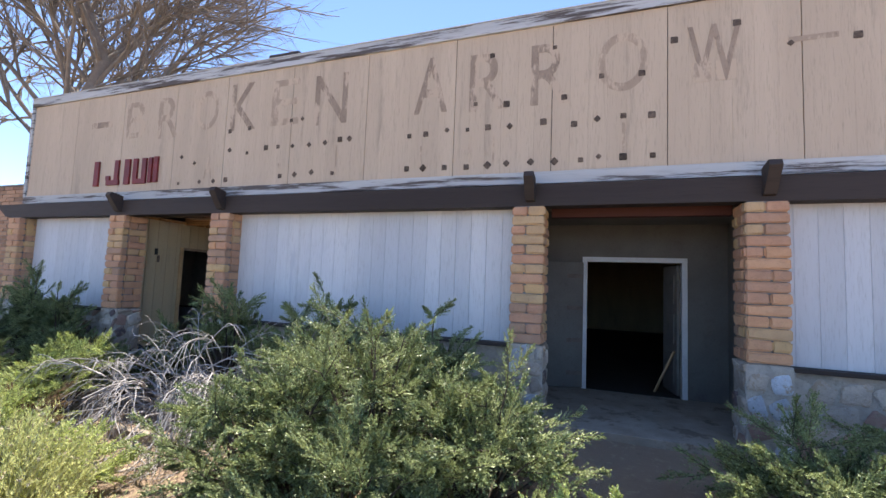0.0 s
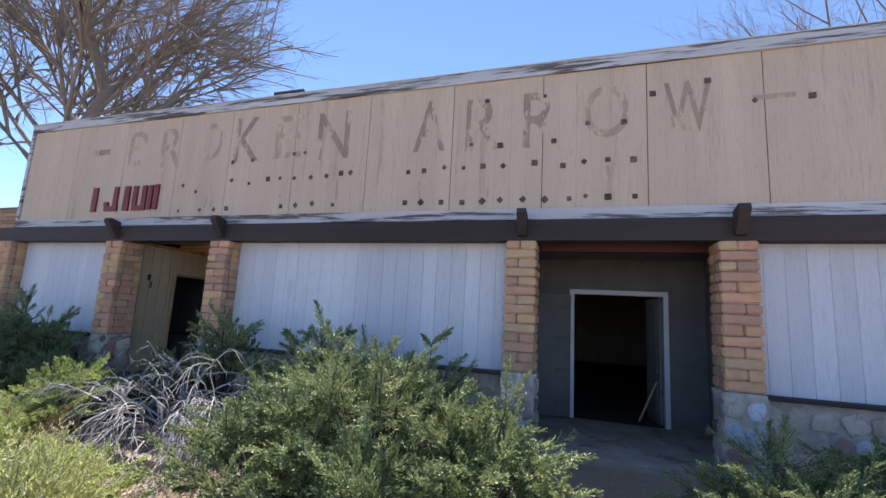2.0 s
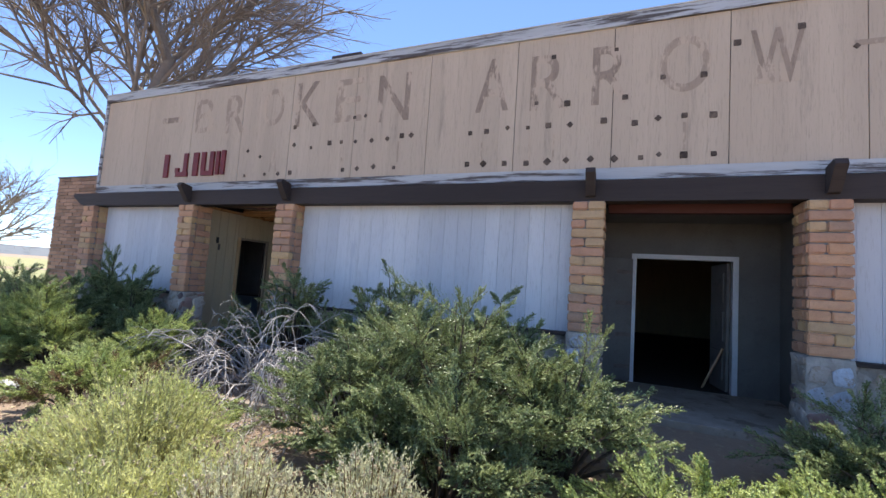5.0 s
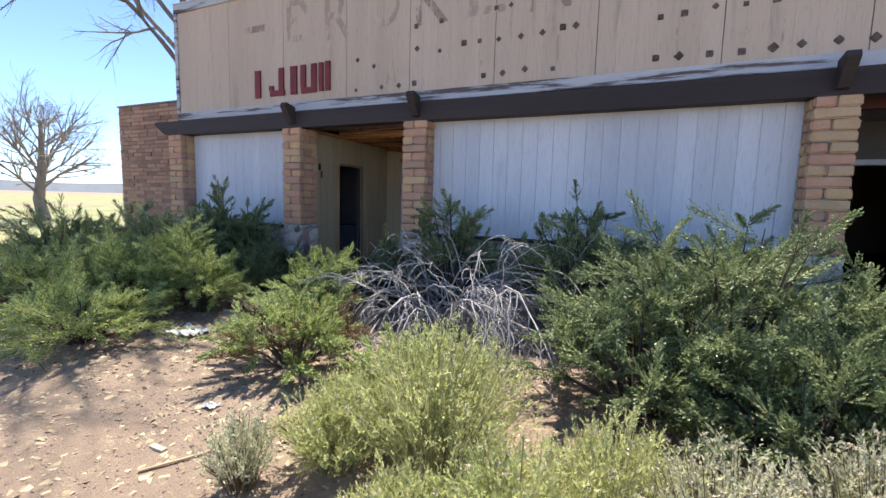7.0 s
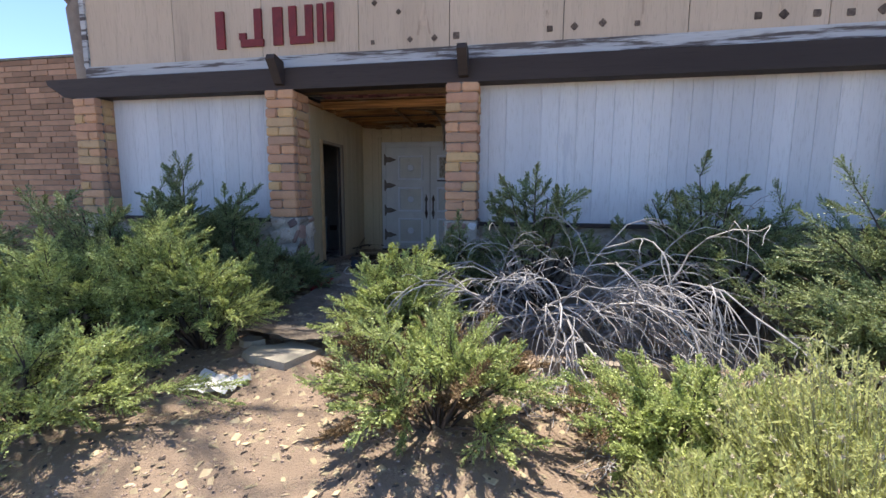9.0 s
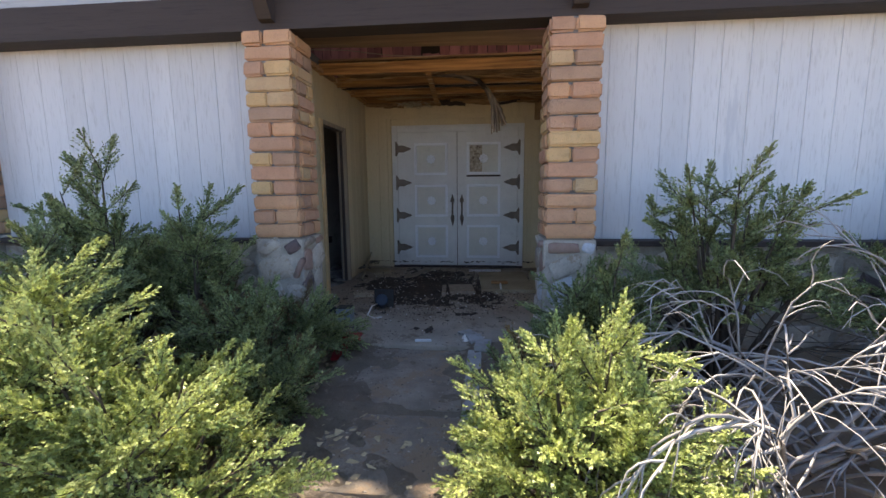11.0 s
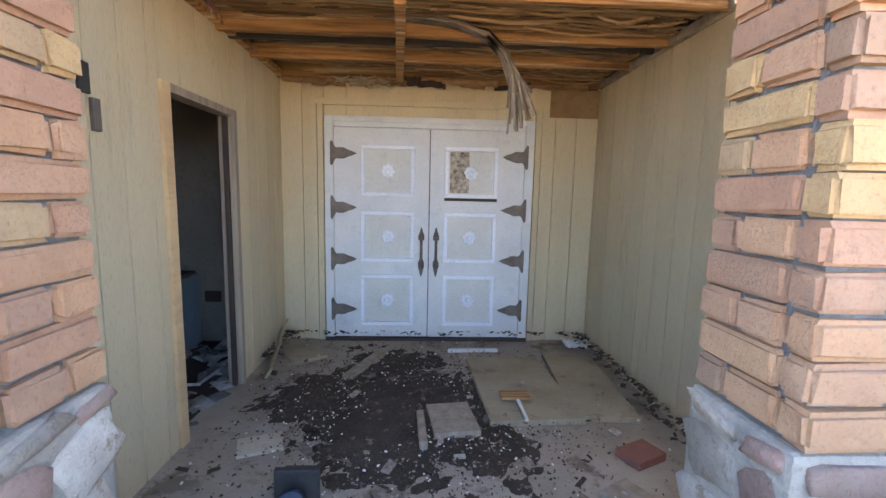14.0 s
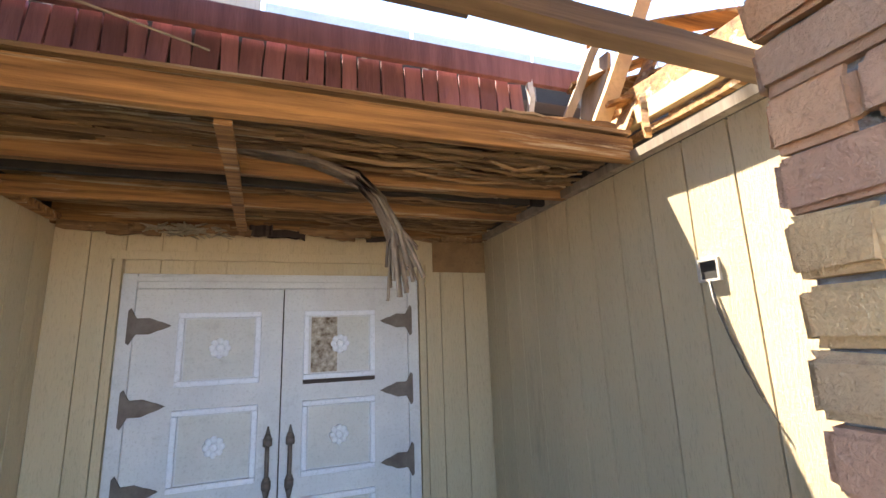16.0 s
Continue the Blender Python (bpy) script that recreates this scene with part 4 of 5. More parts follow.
def leaf_mesh(name, base, axis, length, leaves, leaf_len, leaf_wid, material, parent, rng, spread=0.8, label="", facing=1.0):
    """Sprays: from each base along axis, a number of small pointed leaves. facing: how far they turn their flat side upwards."""
    n = len(base)
    k = leaves
    axis = unit(axis)
    side = unit(np.cross(axis, unit(rng.normal(size=(n, 3)))))
    up = np.cross(axis, side)
    f = (np.arange(k) + rng.random((n, k))) / k
    ang = rng.random((n, k)) * 2 * np.pi
    o = base[:, None] + axis[:, None] * (f * length[:, None])[..., None]
    rad = side[:, None] * np.cos(ang)[..., None] + up[:, None] * np.sin(ang)[..., None]
    d = unit(axis[:, None] * 0.8 + rad * spread)
    w = unit(np.cross(d, rng.normal(size=(n, k, 3)) * 0.75 + [0, 0, facing]))
    ll = (leaf_len * rng.uniform(0.6, 1.3, (n, k)) * (1.15 - 0.5 * f))[..., None]
    lw = leaf_wid * rng.uniform(0.7, 1.3, (n, k, 1))
    v = np.stack([o + w * lw, o + d * ll, o - w * lw], 2).reshape(-1, 3)
    m = n * k
    me = bpy.data.meshes.new(name)
    me.vertices.add(m * 3)
    me.vertices.foreach_set("co", v.astype(np.float32).ravel())
    me.loops.add(m * 3)
    me.loops.foreach_set("vertex_index", np.arange(m * 3, dtype=np.int32))
    me.polygons.add(m)
    me.polygons.foreach_set("loop_start", np.arange(0, m * 3, 3, dtype=np.int32))
    me.update(calc_edges=True)
    me.validate()
    me.materials.append(material)
    ob = new(name, me)
    hang(ob, parent)
    return tagged(ob, label)


def juniper(x, y, rx, ry, h, seed, leafmat=M_jun, n=None, dry=0.0, label="spreading dark green juniper bush with feathery shoots", dense=1.0, bare=0.0):
    """Limbs fan out from the root; each carries pointed plumes of short scaly branchlets, with dark gaps between the plumes. bare: the height under which no shoots grow."""
    rng = np.random.default_rng(seed)
    z0 = ground_z(x, y) - 0.02
    t = thing("juniper_bush", label, "bush", (x, y, z0), "junipers along the front")
    h = h * 0.88
    n = n or int(12 + 13 * rx * ry + 9 * h)
    stems, B, A, L, D = [], [], [], [], []
    for i in range(n):
        r, a = math.sqrt((i + rng.random()) / n), i * 2.39996 + rng.uniform(-0.3, 0.3)
        top = h * (1 - 0.62 * r * r) * rng.uniform(0.68, 1.12)
        tip = np.array([x + rx * r * math.cos(a), y + ry * r * math.sin(a), 0])
        tip[2] = max(z0, ground_z(tip[0], tip[1])) + max(top, 0.1)
        root = np.array([x + 0.15 * rx * r * math.cos(a), y + 0.15 * ry * r * math.sin(a), z0])
        mid = root * 0.45 + tip * 0.55 + np.array([0, 0, 0.12 * h * (0.4 + r)])
        u = np.linspace(0, 1, 9)[:, None]
        pts = (1 - u) ** 2 * root + 2 * u * (1 - u) * mid + u**2 * tip
        stems.append(([tuple(p) for p in pts[::2]], 0.014 + 0.01 * h, 0.004))
        brown = rng.random() < dry
        size = (0.15 + 0.08 * math.sqrt(rx * ry)) * rng.uniform(0.8, 1.25)
        out = unit(tip - np.array([x, y, z0 + 0.15 * h]))
        for j in range(7):
            f = rng.uniform(0.4, 1.0)
            q = (1 - f) ** 2 * root + 2 * f * (1 - f) * mid + f**2 * tip
            way = unit(out * [1, 1, 0.65] * rng.uniform(0.5, 1.4) + rng.normal(size=3) * [0.75, 0.75, 0.35] + [0, 0, 0.12])
            reach = size * rng.uniform(0.9, 1.9)
            e = q + way * reach
            stems.append(([tuple(q), tuple(q * 0.5 + e * 0.5 - [0, 0, 0.01]), tuple(e)], 0.005, 0.002))
            m = int(rng.uniform(32, 44) * dense)
            f = ((np.arange(m) + rng.random(m)) / m)[:, None]
            lat = rng.normal(size=(m, 3)) * [1, 1, 0.7]
            lat = unit(lat - (lat @ way)[:, None] * way)
            B.append(q + (e - q) * f)
            A.append(way * 0.9 + lat * (0.7 - 0.4 * f))
            L.append((reach * (0.30 * (1 - f[:, 0]) ** 0.7 + 0.09) + 0.015) * rng.uniform(0.7, 1.25, m))
            D.append(np.full(m, brown))
    B, A, L, D = np.concatenate(B), np.concatenate(A), np.concatenate(L), np.concatenate(D)
    E = B + unit(A) * L[:, None]
    floor = np.array([ground_z(p[0], p[1]) for p in B])
    keep = (B[:, 2] > floor + max(0.02, bare)) & (E[:, 2] > floor + 0.01)
    keep &= (B[:, 1] < WF - 0.12) & (E[:, 1] < WF - 0.1)
    keep &= ~((B[:, 1] > -4.6) & (abs(B[:, 0] + 0.02) < 0.36))
    B, A, L, D = B[keep], A[keep], L[keep], D[keep]
    tagged(tubes("stem_tangle", stems, M_bark, t, "", 3), kind="stuff")
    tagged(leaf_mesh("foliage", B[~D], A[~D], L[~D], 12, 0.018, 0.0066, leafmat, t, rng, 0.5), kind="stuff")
    if D.any():
        tagged(leaf_mesh("dry_foliage", B[D], A[D], L[D], 12, 0.022, 0.004, M_dry, t, rng, 0.7, "brown dried-out shoots"), kind="stuff")
    return t


def rabbitbrush(x, y, r, h, seed, leafmat=M_rab, stems=420, seeds=0.5, label="feathery pale green rabbitbrush in dry earth"):
    rng = np.random.default_rng(seed)
    z0 = ground_z(x, y) - 0.01
    t = thing("rabbitbrush", label, "shrub", (x, y, z0), "pale shrubs")
    a, q = rng.random(stems) * 2 * np.pi, np.sqrt(rng.random(stems))
    root = np.stack([x + 0.35 * r * q * np.cos(a), y + 0.35 * r * q * np.sin(a), np.full(stems, z0)], 1)
    hh = h * (1 - 0.45 * q**2) * rng.uniform(0.7, 1.08, stems)
    tip = np.stack([x + r * q * np.cos(a) * rng.uniform(0.8, 1.05, stems), y + r * q * np.sin(a) * rng.uniform(0.8, 1.05, stems), z0 + hh], 1)
    paths = [([tuple(p), tuple(p * 0.5 + e * 0.5 + [0, 0, 0.06 * h]), tuple(e)], 0.0035, 0.0018) for p, e in zip(root, tip)]
    tagged(tubes("stem_tangle", paths, M_dry if leafmat is M_sage else M_sage, t, "", 3), kind="stuff")
    B, A = [], []
    for k in range(9):
        s = rng.uniform(0.3, 1.0, stems)[:, None]
        B.append(root * (1 - s) + tip * s + [0, 0, 0.2 * h] * s * (1 - s) + rng.normal(size=(stems, 3)) * 0.018)
        A.append(unit(tip - root) + rng.normal(size=(stems, 3)) * 0.35)
    B, A = np.concatenate(B), np.concatenate(A)
    tagged(leaf_mesh("foliage", B, A, rng.uniform(0.05, 0.1, len(B)), 7, 0.03, 0.0042, leafmat, t, rng, 0.5), kind="stuff")
    if seeds:
        pick = rng.random(stems) < seeds
        S = np.repeat(tip[pick], 2, 0) + rng.normal(size=(2 * pick.sum(), 3)) * 0.012
        tagged(leaf_mesh("seed_head", S, rng.normal(size=S.shape) + [0, 0, 1.2], np.full(len(S), 0.012), 8, 0.016, 0.005, M_seed, t, rng, 1.2, "dry cream seed heads"), kind="stuff")
    return t


YELLOW = "sunlit yellow-green juniper bush with feathery shoots"
LOW = "low sprawling juniper at the edge of the path"
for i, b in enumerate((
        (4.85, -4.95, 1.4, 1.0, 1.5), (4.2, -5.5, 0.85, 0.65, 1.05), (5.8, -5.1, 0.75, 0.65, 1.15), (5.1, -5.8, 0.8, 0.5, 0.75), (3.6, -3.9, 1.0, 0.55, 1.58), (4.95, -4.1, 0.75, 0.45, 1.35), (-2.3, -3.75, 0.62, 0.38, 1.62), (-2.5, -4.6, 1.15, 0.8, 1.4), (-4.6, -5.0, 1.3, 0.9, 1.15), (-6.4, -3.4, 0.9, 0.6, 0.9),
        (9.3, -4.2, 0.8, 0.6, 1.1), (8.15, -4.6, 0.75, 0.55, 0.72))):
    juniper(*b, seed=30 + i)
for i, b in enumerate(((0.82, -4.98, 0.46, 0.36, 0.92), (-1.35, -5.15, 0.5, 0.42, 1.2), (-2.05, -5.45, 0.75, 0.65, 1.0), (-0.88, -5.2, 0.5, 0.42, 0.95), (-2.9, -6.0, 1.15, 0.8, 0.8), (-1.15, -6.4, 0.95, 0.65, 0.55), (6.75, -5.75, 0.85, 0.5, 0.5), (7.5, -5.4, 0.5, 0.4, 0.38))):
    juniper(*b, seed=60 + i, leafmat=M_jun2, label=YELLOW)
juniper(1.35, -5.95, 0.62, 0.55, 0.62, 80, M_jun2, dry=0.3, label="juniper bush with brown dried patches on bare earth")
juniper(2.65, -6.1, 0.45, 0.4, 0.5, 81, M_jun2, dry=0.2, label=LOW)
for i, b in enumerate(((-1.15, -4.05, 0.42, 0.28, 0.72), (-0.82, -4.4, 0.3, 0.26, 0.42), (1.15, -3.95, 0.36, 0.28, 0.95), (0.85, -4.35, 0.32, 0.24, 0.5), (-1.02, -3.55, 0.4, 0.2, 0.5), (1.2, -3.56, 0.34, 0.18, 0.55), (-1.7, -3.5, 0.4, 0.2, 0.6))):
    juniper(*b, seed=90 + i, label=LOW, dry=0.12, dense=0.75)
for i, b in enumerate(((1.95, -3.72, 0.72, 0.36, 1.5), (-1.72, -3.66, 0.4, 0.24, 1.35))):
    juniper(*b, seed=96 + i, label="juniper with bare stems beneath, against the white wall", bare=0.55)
for i, (x, y, r, h, m_, s) in enumerate(((3.12, -6.62, 0.62, 0.88, M_rab, 0.35), (3.75, -7.2, 0.5, 0.62, M_rab, 0.4), (4.55, -7.05, 0.42, 0.72, M_sage, 0.9), (5.1, -6.75, 0.38, 0.72, M_sage, 0.9), (2.2, -7.25, 0.22, 0.42, M_sage, 0.1), (2.55, -6.85, 0.4, 0.5, M_rab, 0.2), (4.2, -7.5, 0.4, 0.45, M_sage, 0.9), (5.6, -6.6, 0.35, 0.4, M_sage, 0.5), (4.12, -6.85, 0.42, 0.62, M_rab, 0.5), (4.95, -7.3, 0.38, 0.5, M_sage, 0.9), (3.3, -7.35, 0.36, 0.42, M_rab, 0.4), (5.5, -7.1, 0.34, 0.46, M_sage, 0.8))):
    rabbitbrush(x, y, r, h, 120 + i, m_, int(520 * r) if r > 0.3 else 70, s, "silvery rabbitbrush topped with cream seed heads" if m_ is M_sage else "feathery pale green rabbitbrush in dry earth")


# dead juniper: bleached limbs that arch over and droop
def grow(paths, p, d, length, r, level, rng, droop, levels, kids, bend=0.35):
    pts = [p]
    n = 5
    for i in range(n):
        d = unit(d + rng.normal(size=3) * bend * 0.5 + np.array([0, 0, -droop * (i + 1) / n]))
        pts.append(pts[-1] + d * length / n)
    paths.append(([tuple(q) for q in pts], r, r * 0.45))
    if level < levels:
        for k in range(kids[level]):
            f = rng.uniform(0.3, 1.0)
            j = min(int(f * n), n - 1)
            q = pts[j] + (pts[j + 1] - pts[j]) * (f * n - j)
            dd = unit(unit(pts[j + 1] - pts[j]) + unit(rng.normal(size=3)) * 0.75)
            grow(paths, q, dd, length * rng.uniform(0.4, 0.65), r * 0.55, level + 1, rng, droop, levels, kids, bend)


rng = np.random.default_rng(5)
dead = thing("dead_bush", "bleached leafless branches of a dead juniper in a heap", "bush", (2.4, -4.4, -0.1))
for k in range(42):
    paths = []
    a = rng.uniform(-0.2, 1.2) * math.pi + math.pi
    out = np.array([math.cos(a), math.sin(a) * 0.9, rng.uniform(0.7, 1.5)])
    grow(paths, np.array([2.25 + rng.uniform(-0.5, 0.5), -4.5 + rng.uniform(-0.15, 0.15), -0.1]), unit(out), rng.uniform(0.9, 1.6), rng.uniform(0.009, 0.016), 0, rng, 0.5, 2, (7, 5))
    paths = [([(x, y, max(z, ground_z(x, y) + 0.01)) for x, y, z in pts], a, b) for pts, a, b in paths]
    tubes("branch", paths, M_dead, dead, "", 4)
for x, y, label in ((-1.4, -3.75, "tangle of bare dead twigs on shaded ground"), (1.75, -3.85, "bare grey branches lying beneath a juniper"), (0.85, -3.7, "low dry twigs beside the walkway")):
    twigs = thing("fallen_branch", label, "branch", (x, y, ground_z(x, y)), "fallen branches")
    for k in range(7):
        paths = []
        a = rng.uniform(0, 2 * math.pi)
        grow(paths, np.array([x + rng.uniform(-0.15, 0.15), y + rng.uniform(-0.1, 0.1), ground_z(x, y) + 0.05]), unit(np.array([math.cos(a), 0.6 * math.sin(a), rng.uniform(0.1, 0.6)])), rng.uniform(0.3, 0.55), rng.uniform(0.005, 0.009), 0, rng, 0.35, 2, (5, 3))
        paths = [([(px, min(py, WF - 0.3), max(pz, ground_z(px, py) + 0.01)) for px, py, pz in pts], r0, r1) for pts, r0, r1 in paths]
        tubes("branch", paths, M_dead, twigs, "", 4)


def bare_tree(x, y, height, seed, limbs, trunk=0.3, fork=0.3, label="tall leafless tree with a haze of fine twigs", kids=(7, 6, 5), spread=0.8, droop=0.0):
    rng = np.random.default_rng(seed)
    z0 = ground_z(x, y) - 0.1
    t = thing("bare_tree", label, "tree", (x, y, z0), "bare trees")
    base = np.array([x, y, z0])
    lean = rng.normal(size=(5, 3)) * [0.02 * height, 0.02 * height, 0]
    axis = [base + [0, 0, height * 0.72 * k / 4] + (lean[k] if k else 0) for k in range(5)]
    tubes("trunk", [([tuple(p) for p in axis], trunk, trunk * 0.22)], M_bare, t, "", 10)
    twig = []
    for k in range(limbs):
        big = []
        f = fork + (0.70 - fork) * (k / limbs) ** 1.2
        a = k * 2.4 + rng.uniform(-0.4, 0.4)
        j = f / 0.72 * 4
        p = axis[int(j)] + (axis[min(int(j) + 1, 4)] - axis[int(j)]) * (j - int(j))
        d = unit(np.array([math.cos(a) * spread, math.sin(a) * spread, rng.uniform(0.45, 0.95) + 0.5 * f]))
        grow(big, p, d, height * rng.uniform(0.34, 0.5) * (1.25 - f), trunk * (0.27 - 0.22 * f), 0, rng, droop, len(kids), kids, 0.13)
        tubes("limb", [q for q in big if q[1] > 0.016], M_bare, t, "", 5)
        twig += [(q[0][::2] if q[1] < 0.010 else q[0], max(q[1] * 0.5, 0.0036), max(q[2] * 0.4, 0.0026)) for q in big if q[1] <= 0.016]
    tagged(tubes("twig_crown", twig, M_bare, t, "", 3), kind="stuff")
    return t


bare_tree(-5.0, -1.98, 11.8, 3, 30, 0.32, 0.34, kids=(10, 7, 5), spread=0.72)
bare_tree(-17.5, 0.3, 5.6, 4, 15, trunk=0.24, fork=0.16, label="small leafless tree on the dry grass", kids=(8, 6, 4), spread=1.05)
bare_tree(13.6, 5.2, 12.5, 6, 12, trunk=0.28, fork=0.35, label="leafless tree standing behind the building", kids=(8, 7, 4))

# grass field and hills far off
M_grass = mat("dry_grass_field", (0.30, 0.29, 0.13), (0.36, 0.31, 0.17), 0.25, 0.95, 0.6, 9, patch=(0.20, 0.24, 0.09), patch_scale=0.5, patch_at=0.52, dist=0.03)
gx, gy = [-160, -90, -50, -30, -22, -16, -12, -9.5, -7.6], [-7, -4.5, -2, 2, 8, 16, 30, 60, 120]
gv = [(x, y, ground_z(x, y) + 0.035) for y in gy for x in gx]
gf = [(j * 9 + i, j * 9 + i + 1, j * 9 + i + 10, j * 9 + i + 9) for j in range(8) for i in range(8)]
tagged(raw("grass_field", gv, gf, M_grass, None), "pale green and straw coloured grass beyond the building", "grass", kind="stuff")
M_hill = mat("far_hills", (0.20, 0.21, 0.22), (0.16, 0.18, 0.20), 0.01, 1.0, 0, 0.05)
hv, hf = [], []
for k in range(129):
    a = 2 * math.pi * k / 128
    e = 16 + 22 * abs(noise.noise(Vector((math.cos(a) * 4, math.sin(a) * 4, 2))))
    hv += [(1100 * math.cos(a), 1100 * math.sin(a), -6), (1180 * math.cos(a), 1180 * math.sin(a), e)]
    if k:
        hf.append((2 * k - 2, 2 * k, 2 * k + 1, 2 * k - 1))
tagged(raw("backdrop", hv, hf, M_hill, None, smooth=True), "low blue-grey hills on the horizon", "hills", kind="structure")

# ---- walkway and loose things ----
walkway = thing("walkway", "cracked concrete walkway slabs leading to the porch", "walkway", (0, -4, -0.1), kind="structure")
M_path = mat("dusty_concrete", (0.33, 0.28, 0.23), (0.21, 0.17, 0.135), 5, 0.95, 1.0, 45, dark=0.6, patch=(0.30, 0.22, 0.155), patch_scale=4, patch_at=0.5, dist=0.012)
for y0, y1, dz in ((-4.28, -3.375, -0.03), (-4.95, -4.295, -0.06)):
    block("slab", walkway, M_path, -0.42, 0.30, y0, y1, -0.3, dz, 0.012)
edging = thing("stone_edging", "pale blue-grey stone edging beside the walkway", "edging", (0.35, -3.9, -0.1))
M_edge = mat("pale_edging", (0.40, 0.40, 0.40), (0.28, 0.265, 0.25), 6, 0.9, 0.8, 50, dark=0.5, patch=(0.26, 0.20, 0.15), patch_scale=9, patch_at=0.56)
for k in range(3):
    block("stone", edging, M_edge, 0.305, 0.41, -3.42 - 0.36 * (k + 1) + 0.01, -3.42 - 0.36 * k, -0.3, 0.0 - 0.012 * k, 0.012)
border = thing("timber_edging", "weathered timber edging at the front of the planting", "edging", (2.5, -5.15, -0.15))
beam_between("timber", border, M_grey, (2.0, -5.16, -0.135), (3.1, -5.12, -0.135), 0.09, 0.09, "", 0, 0.004, 31)


n, vs, fs = 60, [], []
for j in range(n):
    for i in range(n):
        x, y = -0.62 + 1.2 * i / (n - 1), -5.15 + 1.84 * j / (n - 1)
        lift = 0.55 * noise.noise(Vector((x * 2.2, y * 2.2, 9))) + 0.3 * noise.noise(Vector((x * 7, y * 7, 3))) + 1.1 * abs(x + 0.05) - 0.30
        vs.append((x, y, (0.0 if y > -3.37 else -0.03 if y > -4.285 else -0.06) + max(-0.02, min(0.035, 0.09 * lift)) + 0.004 * noise.noise(Vector((x * 30, y * 30, 0)))))
for j in range(n - 1):
    for i in range(n - 1):
        fs.append((j * n + i, j * n + i + 1, (j + 1) * n + i + 1, (j + 1) * n + i))
M_drift = mat("grey_brown_dust", (0.25, 0.20, 0.155), (0.17, 0.135, 0.105), 5, 0.95, 1.0, 60, dark=0.5, patch=(0.33, 0.27, 0.21), patch_scale=14, patch_at=0.58, dist=0.02)
tagged(raw("soil_drift", vs, fs, M_drift, None, smooth=True), "dusty soil and needles drifted over the walkway", "soil", kind="stuff")


def slab_stone(name, label, category, x, y, r, h, material, seed, z=None, flat=0.7):
    """A flat, broken-edged slab."""
    rr = random.Random(seed)
    zz = ground_z(x, y) if z is None else z
    t = thing(name, label, category, (x, y, zz))
    bm = bmesh.new()
    n = 11
    lo, hi = [], []
    for i in range(n):
        a = 2 * math.pi * i / n
        q = r * rr.uniform(0.75, 1.15)
        lo.append(bm.verts.new((x + q * math.cos(a), y + q * flat * math.sin(a), zz - 0.02)))
        hi.append(bm.verts.new((x + q * 0.93 * math.cos(a), y + q * 0.93 * flat * math.sin(a), zz + h * rr.uniform(0.85, 1.1))))
    bm.faces.new(hi), bm.faces.new(lo[::-1])
    for i in range(n):
        bm.faces.new((lo[i], lo[(i + 1) % n], hi[(i + 1) % n], hi[i]))
    bmesh.ops.recalc_face_normals(bm, faces=bm.faces)
    part("slab", bm, material, t)
    return t


M_flag = mat("tan_flagstone", (0.50, 0.44, 0.34), (0.42, 0.36, 0.28), 5, 0.9, 0.5, 40, dark=0.2)
slab_stone("flagstone", "tan flagstone step at the end of the walkway", "stone", -0.1, -5.25, 0.34, 0.045, M_flag, 1)
slab_stone("flagstone", "small pale broken stone by the walkway", "stone", -0.5, -5.08, 0.12, 0.05, M_flag, 2)


def crumple(name, label, category, x, y, r, h, material, seed, z=None):
    """A crumpled sheet lying on the ground."""
    rr = random.Random(seed)
    zz = (ground_z(x, y) if z is None else z) + 0.004
    t = thing(name, label, category, (x, y, zz))
    n = 9
    vs, fs = [], []
    for j in range(n):
        for i in range(n):
            u, v = i / (n - 1) - 0.5, j / (n - 1) - 0.5
            e = 1 + 0.3 * noise.noise(Vector((u * 3, v * 3, seed)))
            vs.append((x + u * 2 * r * e, y + v * 1.3 * r * e, zz + abs(noise.noise(Vector((u * 4.5, v * 4.5, seed + 7)))) * h * 1.8))
    for j in range(n - 1):
        for i in range(n - 1):
            fs.append((j * n + i, j * n + i + 1, (j + 1) * n + i + 1, (j + 1) * n + i))
    ob = raw("sheet", vs, fs, material, t)
    so = ob.modifiers.new("thickness", "SOLIDIFY")
    so.thickness = 0.003
    return t


M_paper = mat("white_litter", (0.74, 0.72, 0.68), (0.60, 0.58, 0.55), 6, 0.8, 0.3, 40)
crumple("crumpled_sheet", "crumpled white plastic sheet on bare earth", "litter", -0.3, -5.78, 0.2, 0.07, M_paper, 3)
crumple("crumpled_sheet", "torn white paper by the wall corner", "litter", 1.44, -0.22, 0.13, 0.10, M_paper, 5, 0.0)
crumple("crumpled_sheet", "torn pale paper on the porch edge", "litter", 0.34, -3.22, 0.09, 0.03, M_paper, 6, 0.0)
crumple("crumpled_sheet", "small white scrap beside a bush", "litter", 1.3, -6.75, 0.06, 0.03, M_paper, 8)
lit = thing("wood_scrap", "short pale wood scrap on sandy ground", "litter", (1.43, -7.22, ground_z(1.43, -7.22)))
block("scrap", lit, M_flag, 1.36, 1.49, -7.24, -7.20, ground_z(1.43, -7.22) - 0.003, ground_z(1.43, -7.22) + 0.018, 0.006)
lit = thing("stick", "thin pale stick lying on sandy ground", "stick", (1.75, -7.1, ground_z(1.75, -7.1)))
